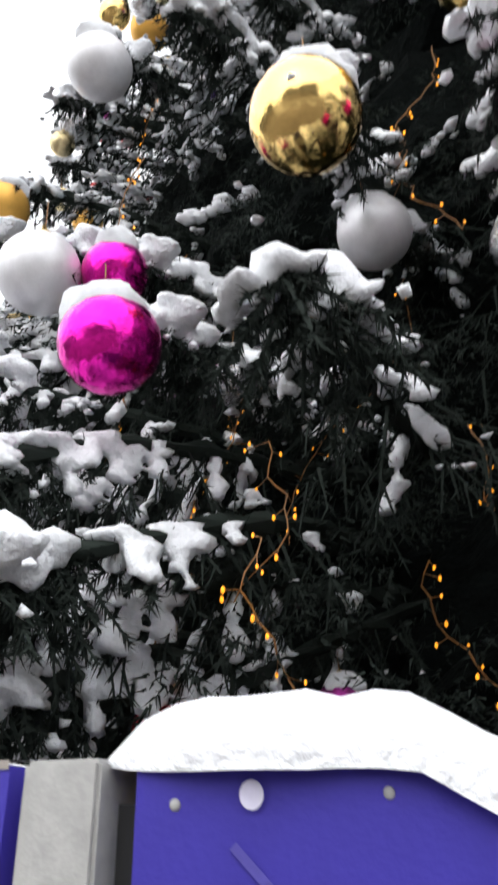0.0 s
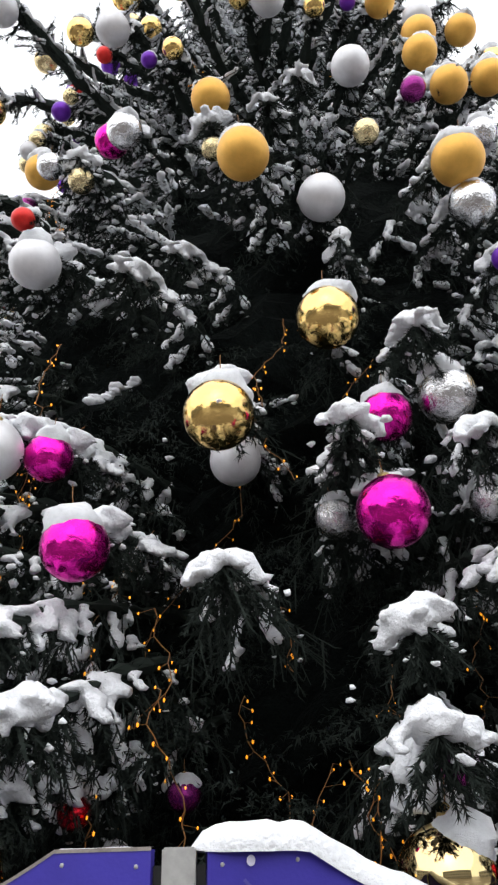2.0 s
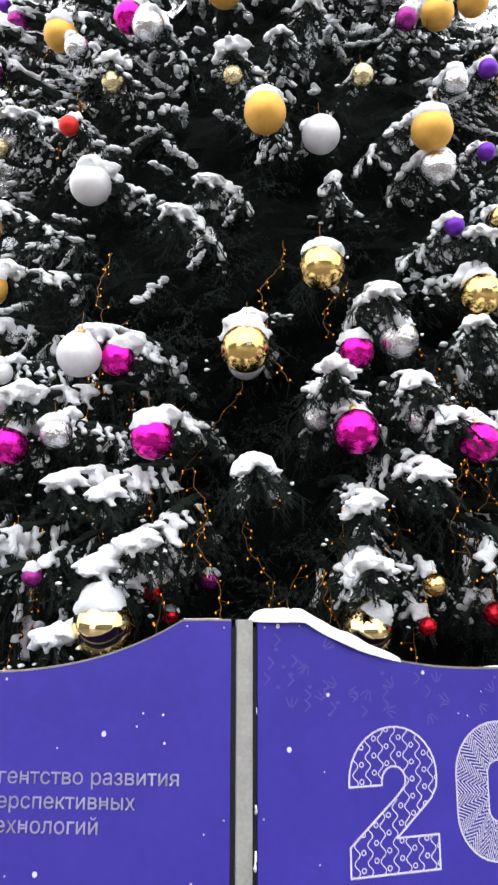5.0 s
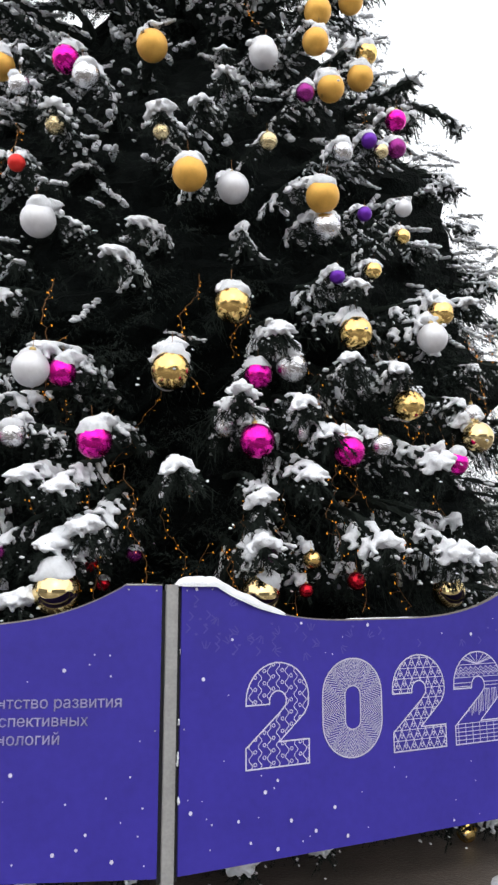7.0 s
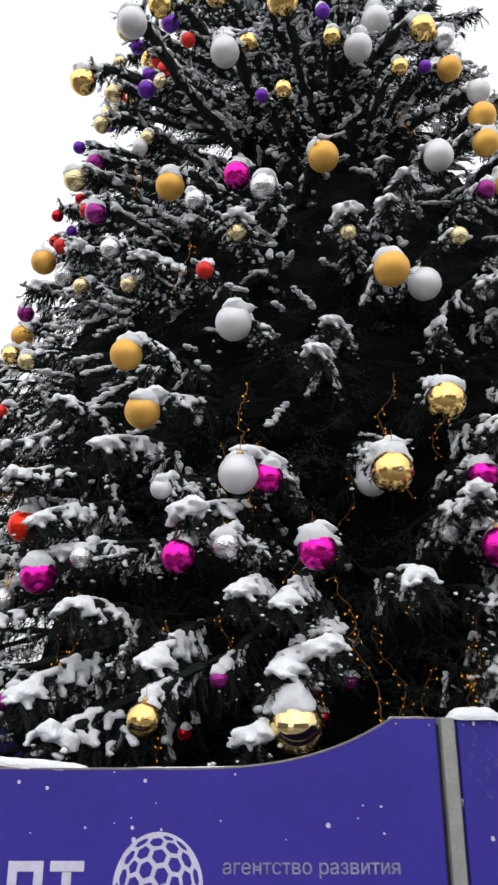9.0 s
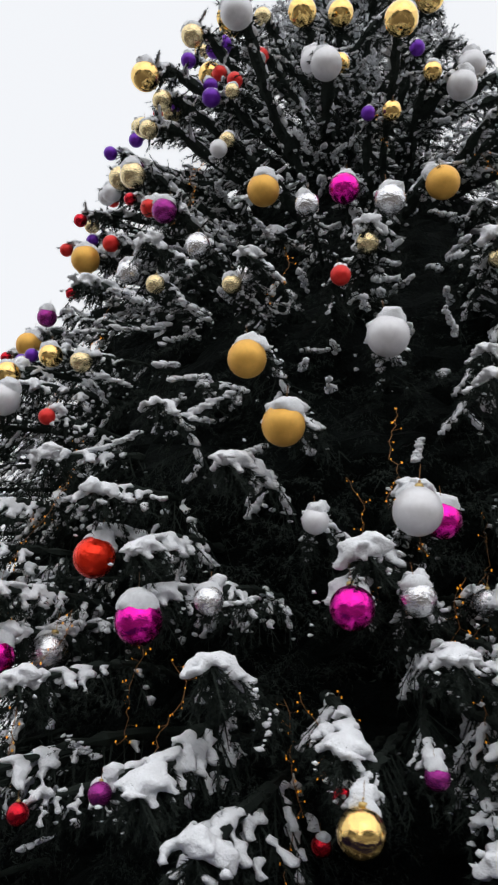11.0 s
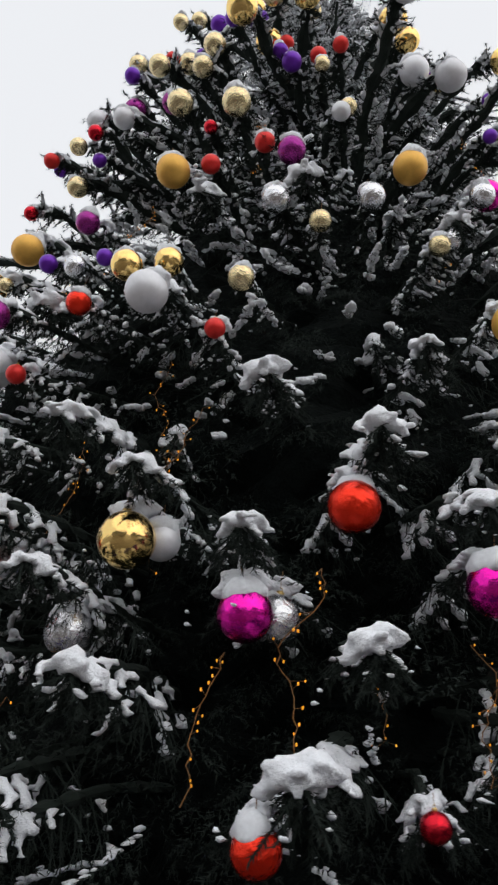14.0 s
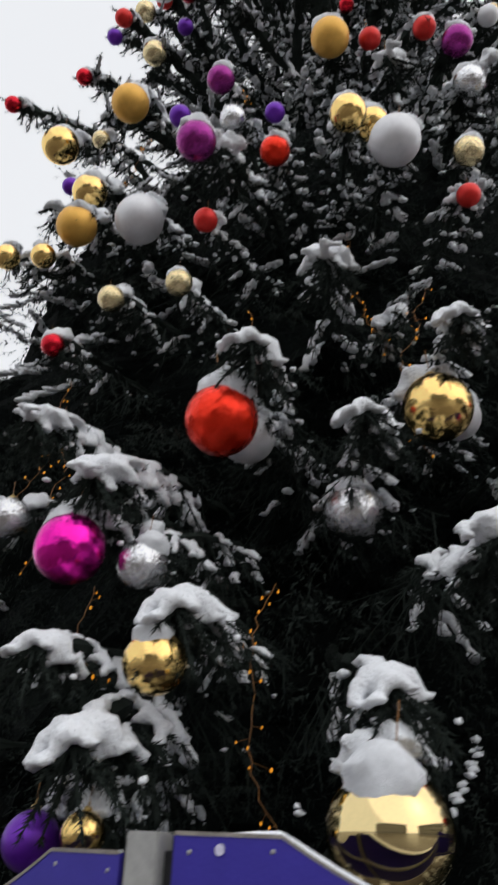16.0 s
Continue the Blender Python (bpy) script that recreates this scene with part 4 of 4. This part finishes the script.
def fence_panel(i, j, decor, seed):
    (x0, y0), (x1, y1) = POSTS[i], POSTS[j]
    low, low_end = POST_LOW[i][1], POST_LOW[j][0]
    w = math.hypot(x1 - x0, y1 - y0)
    panel = new("fence_panel")
    panel.matrix_basis = pose(x0, y0, low, 0, -math.degrees(math.atan2(low_end - low, w)), math.degrees(math.atan2(y1 - y0, x1 - x0)))
    label = {"year": "violet printed fence panel with patterned white year digits", "text": "violet printed fence panel with lilac lettering and globe emblem"}.get(decor, "violet printed fence panel with a scalloped top")
    panel.parent = fence
    tagged(panel, label)
    a, b = 0.046, w - 0.046
    first = 1.40 if decor == "text" else 1.55
    xs = np.unique(np.concatenate([np.linspace(a, b, 60), [a + 0.17, b - 0.17]]))
    bm = bmesh.new()
    front = [bm.verts.new((x, -0.011, panel_top(x, w, first))) for x in xs] + [bm.verts.new((b, -0.011, 0.28)), bm.verts.new((a, -0.011, 0.28))]
    face = bm.faces.new(front)
    back = bmesh.ops.extrude_face_region(bm, geom=[face])
    for v in back["geom"]:
        if isinstance(v, bmesh.types.BMVert):
            v.co.y = 0.011
    bmesh.ops.recalc_face_normals(bm, faces=bm.faces)
    part("board", from_bm("board", bm, violet_m), panel)
    # bare edge strip along the top
    ev, ef = [], []
    for x in xs:
        z = panel_top(x, w, first)
        ev += [(x, -0.0125, z - 0.002), (x, -0.0125, z + 0.004), (x, 0.0125, z + 0.004)]
    for k in range(len(xs) - 1):
        ef += [(3 * k, 3 * k + 3, 3 * k + 4, 3 * k + 1), (3 * k + 1, 3 * k + 4, 3 * k + 5, 3 * k + 2)]
    part("edge_strip", mesh_of("edge_strip", ev, ef, edge_m), panel, label="thin bare wooden edge")
    # rails that carry the board
    for z in (0.42, 1.22):
        bm = bmesh.new()
        box(bm, 0.02, w - 0.02, 0.013, 0.045, z - 0.02, z + 0.02, 0.003)
        part("rail", from_bm("rail", bm, steel_m), panel)
    r = random.Random(seed)
    # screw heads near the corners
    for x, z in ((a + 0.025, first - 0.025), (b - 0.025, 1.525), (a + 0.155, first - 0.020), (b - 0.155, 1.530), (a + 0.02, 0.9), (b - 0.02, 0.9)):
        bm = bmesh.new()
        bmesh.ops.create_uvsphere(bm, u_segments=10, v_segments=6, radius=0.0038)
        for v in bm.verts:
            v.co = Vector((x + v.co.x, -0.011 + v.co.y * 0.5, z + v.co.z))
        part("screw", from_bm("screw", bm, steel_m, True), panel)
    # printed snow flecks
    dots = []
    for k in range(85):
        x, z = r.uniform(a + 0.02, b - 0.02), r.uniform(0.31, 1.36)
        if (decor == "text" and w - 1.85 < x < w - 0.15 and 0.76 < z < 1.12) or (decor == "year" and 0.3 < x < 2.1 and 0.66 < z < 1.2):
            continue
        q = r.choice([0.0035, 0.0045, 0.007, 0.009]) if r.random() < 0.7 else 0.003
        dots.append([(x + q * math.cos(t), z + q * math.sin(t) * 1.1) for t in np.linspace(0, 2 * math.pi, 8, endpoint=False)])
    x = a + 0.085
    dots.append([(x + 0.0075 * math.cos(t) - 0.012, first - 0.020 + 0.0085 * math.sin(t)) for t in np.linspace(0, 2 * math.pi, 16, endpoint=False)])
    tagged(flat_print("printed_flecks", dots, lilac_m, panel, -0.004), kind="stuff")
    if decor == "year":
        # faint ornament in lighter violet
        motif = []
        for k in range(80):
            x, z, t = r.uniform(a + 0.03, a + 0.55 if k < 30 else b - 0.06), r.uniform(1.22, 1.52), r.uniform(0, 6.28)
            if z > panel_top(x, w, first) - 0.03:
                continue
            kind = k % 3
            if kind == 0:
                for q in (-0.5, 0.0, 0.5):
                    motif += stroke([(x + 0.012 * math.cos(t + q), z + 0.012 * math.sin(t + q)), (x + 0.045 * math.cos(t + q), z + 0.045 * math.sin(t + q))], 0.005)
            elif kind == 1:
                motif += stroke([(x - 0.004, z), (x + 0.004, z)], 0.010)
            else:
                motif += stroke([(x - 0.02, z + 0.02), (x, z), (x - 0.02, z - 0.02)], 0.0055)
        tagged(flat_print("ornament", motif, violet_light_m, panel, -0.002), kind="stuff")
        dw, dh = 0.345, 0.484
        for k, dx in enumerate((0.334, 0.760, 1.188, 1.600)):
            if k == 1:
                outline, hole = digit_zero(0.357, dh)
                holes = [hole]
            else:
                outline, holes = digit_two(dw, dh), []
            lines = stroke(outline + outline[:1], 0.007)
            for h in holes:
                lines += stroke(h + h[:1], 0.006)
            lines += clipped(patterns(k, dw, dh), outline, holes, 0.0040)
            lines = [[(x + dx + 0.046, z + 0.690) for x, z in q] for q in lines]
            flat_print("digit", lines, lilac_m, panel, -0.003 - 0.0002 * k, label="white outlined digit filled with ornament")
    if decor == "text":
        right = w - 0.046
        for k, (words, wide) in enumerate((("агентство развития", 0.662), ("перспективных", 0.515), ("технологий", 0.39))):
            curve = bpy.data.curves.new("lettering", "FONT")
            curve.body = words
            curve.size = 0.1
            curve.fill_mode = "NONE"
            curve.bevel_depth = 0.0036
            curve.offset = -0.0030
            curve.bevel_resolution = 0
            ob = new("lettering", curve)
            me = bpy.data.meshes.new_from_object(ob.evaluated_get(bpy.context.evaluated_depsgraph_get()))
            bpy.data.objects.remove(ob)
            co = np.array([v.co for v in me.vertices])
            sx = wide / (co[:, 0].max() - co[:, 0].min())
            lo = co[:, 0].min()
            for v in me.vertices:
                v.co = Vector((right - 0.835 + (v.co.x - lo) * sx, -0.0145, 1.006 - 0.078 * k + v.co.y * sx))
            me.materials.append(lilac_m)
            part("lettering", me, panel, label="lilac printed words")
        # globe emblem: lilac disc with violet cells
        gx, gz, gr = right - 1.075, 0.956, 0.176
        disc = [[(gx + gr * 0.96 * math.cos(t), gz + gr * 1.09 * math.sin(t)) for t in np.linspace(0, 2 * math.pi, 48, endpoint=False)]]
        emblem = flat_print("emblem", disc, lilac_m, panel, -0.003, label="round lilac globe emblem")
        ico = bmesh.new()
        bmesh.ops.create_icosphere(ico, subdivisions=1, radius=1.0)
        bmesh.ops.subdivide_edges(ico, edges=ico.edges[:], cuts=2, use_grid_fill=True)
        for v in ico.verts:
            v.co.normalize()
        ico.transform(Euler((0.3, 0.2, 0.1)).to_matrix().to_4x4())
        cells = []
        for v in ico.verts:
            if v.co.y > -0.16:
                continue
            ring = sorted((f.calc_center_median() for f in v.link_faces), key=lambda c: math.atan2(c.z - v.co.z, c.x - v.co.x))
            cells.append([(gx + gr * 0.93 * (v.co.x + (c.x - v.co.x) * 0.74), gz + gr * 1.06 * (v.co.z + (c.z - v.co.z) * 0.74)) for c in ring])
        ico.free()
        for c in cells:
            flat_print("emblem_cell", [c], violet_m, panel, -0.0045)
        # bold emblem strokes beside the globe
        bars = []
        for x in (right - 1.637, right - 1.54):
            bars.append([(x, 0.85), (x + 0.035, 0.85), (x + 0.035, 1.05), (x, 1.05)])
        bars.append([(right - 1.602, 1.015), (right - 1.54, 1.015), (right - 1.54, 1.05), (right - 1.602, 1.05)])
        bars.append([(right - 1.48, 1.015), (right - 1.353, 1.015), (right - 1.353, 1.05), (right - 1.48, 1.05)])
        bars.append([(right - 1.434, 0.85), (right - 1.399, 0.85), (right - 1.399, 1.013), (right - 1.434, 1.013)])
        bars += [[(p[0] - 0.0, p[1]) for p in q] for q in stroke(arc(right - 1.76, 0.95, 0.075, 0.085, 0, 360, 28), 0.035)]
        for shape in (bars[:3], bars[3:5], bars[5:]):
            flat_print("emblem_letter", shape, lilac_m, panel, -0.003)
    # snow on the upper edge
    if decor == "year":
        part("snow", snow_ridge(0.02, 0.62, w, 0.044, 0.045, seed), panel, label="thick snow on the shoulder of the panel")
        part("snow", snow_ridge(0.95, 1.5, w, 0.010, 0.018, seed + 1), panel)
    elif decor == "text":
        part("snow", snow_ridge(w - 0.24, w - 0.05, w, 0.008, 0.016, seed), panel)
        part("snow", snow_ridge(0.62, 1.05, w, 0.030, 0.030, seed + 1), panel)
        part("snow", snow_ridge(1.20, 1.70, w, 0.008, 0.016, seed + 2), panel)
    else:
        part("snow", snow_ridge(0.10, w * 0.45, w, 0.012, 0.022, seed), panel)
    return panel


POST_CUT = {2: 0.15}


def fence_post(i):
    x, y = POSTS[i]
    low = min(POST_LOW[i])
    before, after = POSTS[i - 1], POSTS[(i + 1) % len(POSTS)]
    post = new("fence_post")
    post.matrix_basis = pose(x, y, max(POST_LOW[i]) - 0.004, 0, 0, math.degrees(math.atan2(after[1] - before[1], after[0] - before[0])))
    post.parent = fence
    tagged(post, "grey galvanised square steel post between violet panels")
    bm = bmesh.new()
    box(bm, -0.028, 0.028, -0.016, 0.040, low - max(POST_LOW[i]) - 0.02, 1.556 - POST_CUT.get(i, 0.0), 0.003)
    part("tube", from_bm("tube", bm, steel_m), post)
    # added black strip that gives the open gaps beside the post their dark
    bm = bmesh.new()
    box(bm, -0.046, 0.046, 0.012, 0.034, 0.26, 1.53 - POST_CUT.get(i, 0.0))
    part("dark_gap_strip", from_bm("dark_gap_strip", bm, gap_m), post, label="black strip added behind the open joint gaps")
    bm = bmesh.new()
    box(bm, -0.09, 0.09, -0.09, 0.09, low - max(POST_LOW[i]) - 0.03, low - max(POST_LOW[i]) - 0.008, 0.004)
    part("base_plate", from_bm("base_plate", bm, steel_m), post)
    lumps = [(random.uniform(0.036, 0.046), random.uniform(-0.02, 0.01), z, random.uniform(0.005, 0.010), random.uniform(0.010, 0.04)) for z in [random.uniform(0.35, 1.33) for q in range(6)]]
    part("snow", snow_blob("snow", lumps, 0.006), post, label="snow stuck in the joint")


for i in range(len(POSTS)):
    j = (i + 1) % len(POSTS)
    fence_panel(i, j, {3: "year", 3 - 1: "text"}.get(i, "plain"), 60 + i * 5)
    fence_post(i)

# ---------------------------------------------------------------- ground, snow at the foot of the tree, distance
gxs = np.concatenate([[-400, -120, -40], np.linspace(-14, 16, 61), [45, 120, 400]])
gys = np.concatenate([[-400, -120, -40], np.linspace(-12, 18, 61), [45, 120, 400]])
gv = [(x, y, ground_z(x, y) + 0.012 * noise.noise(Vector((x, y, 0)))) for y in gys for x in gxs]
gf = [(j * len(gxs) + i, j * len(gxs) + i + 1, (j + 1) * len(gxs) + i + 1, (j + 1) * len(gxs) + i) for j in range(len(gys) - 1) for i in range(len(gxs) - 1)]
ground = new("ground", mesh_of("ground", gv, gf, ground_m, smooth=True))
tagged(ground, "wet brown paving of the square with slush", "ground", kind="structure")


def snow_patch(x, y, rx, ry, h, seed, thing):
    n = 26
    verts = [(x, y, ground_z(x, y) + h)]
    for k in (0.5, 0.85, 1.0):
        for i in range(n):
            a = 2 * math.pi * i / n
            d = k * (1 + 0.35 * noise.noise(Vector((math.cos(a) * 1.7, math.sin(a) * 1.7, seed))))
            px, py = x + rx * d * math.cos(a), y + ry * d * math.sin(a)
            verts.append((px, py, ground_z(px, py) + (h * (1 - k**2) if k < 1 else -0.02) + 0.010 * noise.noise(Vector((px * 6, py * 6, seed)))))
    faces = [(0, 1 + i, 1 + (i + 1) % n) for i in range(n)]
    for k in range(2):
        for i in range(n):
            p, q = 1 + k * n + i, 1 + k * n + (i + 1) % n
            faces.append((p, p + n, q + n, q))
    ob = new("snow_patch", mesh_of("snow_patch", verts, faces, slush_m, smooth=True))
    tagged(ob, "patch of trodden snow on the wet paving", "snow", "snow patches on the paving", "stuff")


for i in range(26):
    a = -3.6 + 3.1 * i / 25
    d = 4.5 + random.uniform(-0.5, 0.7)
    snow_patch(TREE.x + d * math.cos(a), TREE.y + d * math.sin(a), random.uniform(0.12, 0.40), random.uniform(0.08, 0.25), random.uniform(0.02, 0.06), i, None)
for i in range(16):
    snow_patch(random.uniform(-9, 9), random.uniform(-9, -1.5), random.uniform(0.3, 1.4), random.uniform(0.2, 0.7), random.uniform(0.01, 0.03), 50 + i, None)


def bare_tree(x, y, h, seed):
    """A far deciduous tree, its bare twigs white with frost."""
    r = random.Random(seed)
    tree = new("frosted_tree")
    tree.location = (x, y, 0)
    tagged(tree, "bare deciduous tree with frosted twigs in the distance", "tree", "frosted trees behind the square")
    vs, fs = [], []

    def grow(p, way, length, rad, depth):
        end = p + way * length
        v, f = tube([p, (p + end) / 2 + Vector((r.uniform(-1, 1), r.uniform(-1, 1), 0)) * length * 0.05, end], [rad, rad * 0.85, rad * 0.65], 4)
        fs.extend(tuple(q + len(vs) for q in g) for g in f)
        vs.extend(v.tolist())
        if depth:
            for k in range(4 if depth > 1 else 6):
                w = (way + Vector((r.uniform(-1, 1), r.uniform(-1, 1), r.uniform(-0.1, 0.7))) * 0.8).normalized()
                grow(p + (end - p) * r.uniform(0.55, 1.0), w, length * r.uniform(0.5, 0.75), max(0.012, rad * 0.5), depth - 1)

    grow(Vector((0, 0, -0.3)), Vector((0, 0, 1)), h * 0.38, 0.16, 4)
    part("trunk", mesh_of("trunk", vs, fs, twig_m), tree)


for i, (x, y) in enumerate(((20, 16), (26, 19), (30, 15))):
    bare_tree(x, y, random.uniform(5.5, 6.5), 200 + i)


def stand_in_building(x, y, w, d, h, turn, seed):
    """A plain stand-in building with storeys of windows, a plinth and a snowy roof."""
    house = new("building")
    house.matrix_basis = pose(x, y, -0.3, 0, 0, turn)
    tagged(house, "added grey low building with dark windows and snowy roof", "building", "buildings round the square")
    bm = bmesh.new()
    box(bm, -w / 2, w / 2, 0, d, 0, h)
    part("wall", from_bm("wall", bm, facade_m), house)
    bm = bmesh.new()
    box(bm, -w / 2 - 0.3, w / 2 + 0.3, -0.3, d + 0.3, h, h + 0.25, 0.04)
    part("roof", from_bm("roof", bm, snow_m), house)
    bm = bmesh.new()
    box(bm, -0.65, 0.65, -0.02, 0.05, 0, 1.5)
    pane = from_bm("window", bm, glass_m)
    for k in range(int(h // 3)):
        for c in range(int(w // 3)):
            part("window", pane, house, pose(-w / 2 + 1.6 + 3 * c, 0, 1.0 + 3 * k))


# stands in for the low grey wall in the distance
stand_in_building(30, 34, 36, 10, 4.2, -35, 1)
# out of view: added only to darken the lower reflections in the balls
stand_in_building(-4, -34, 44, 10, 9.5, 180, 2)
stand_in_building(-36, -4, 34, 10, 9.5, 96, 3)
stand_in_building(36, -12, 34, 10, 6.5, -110, 4)
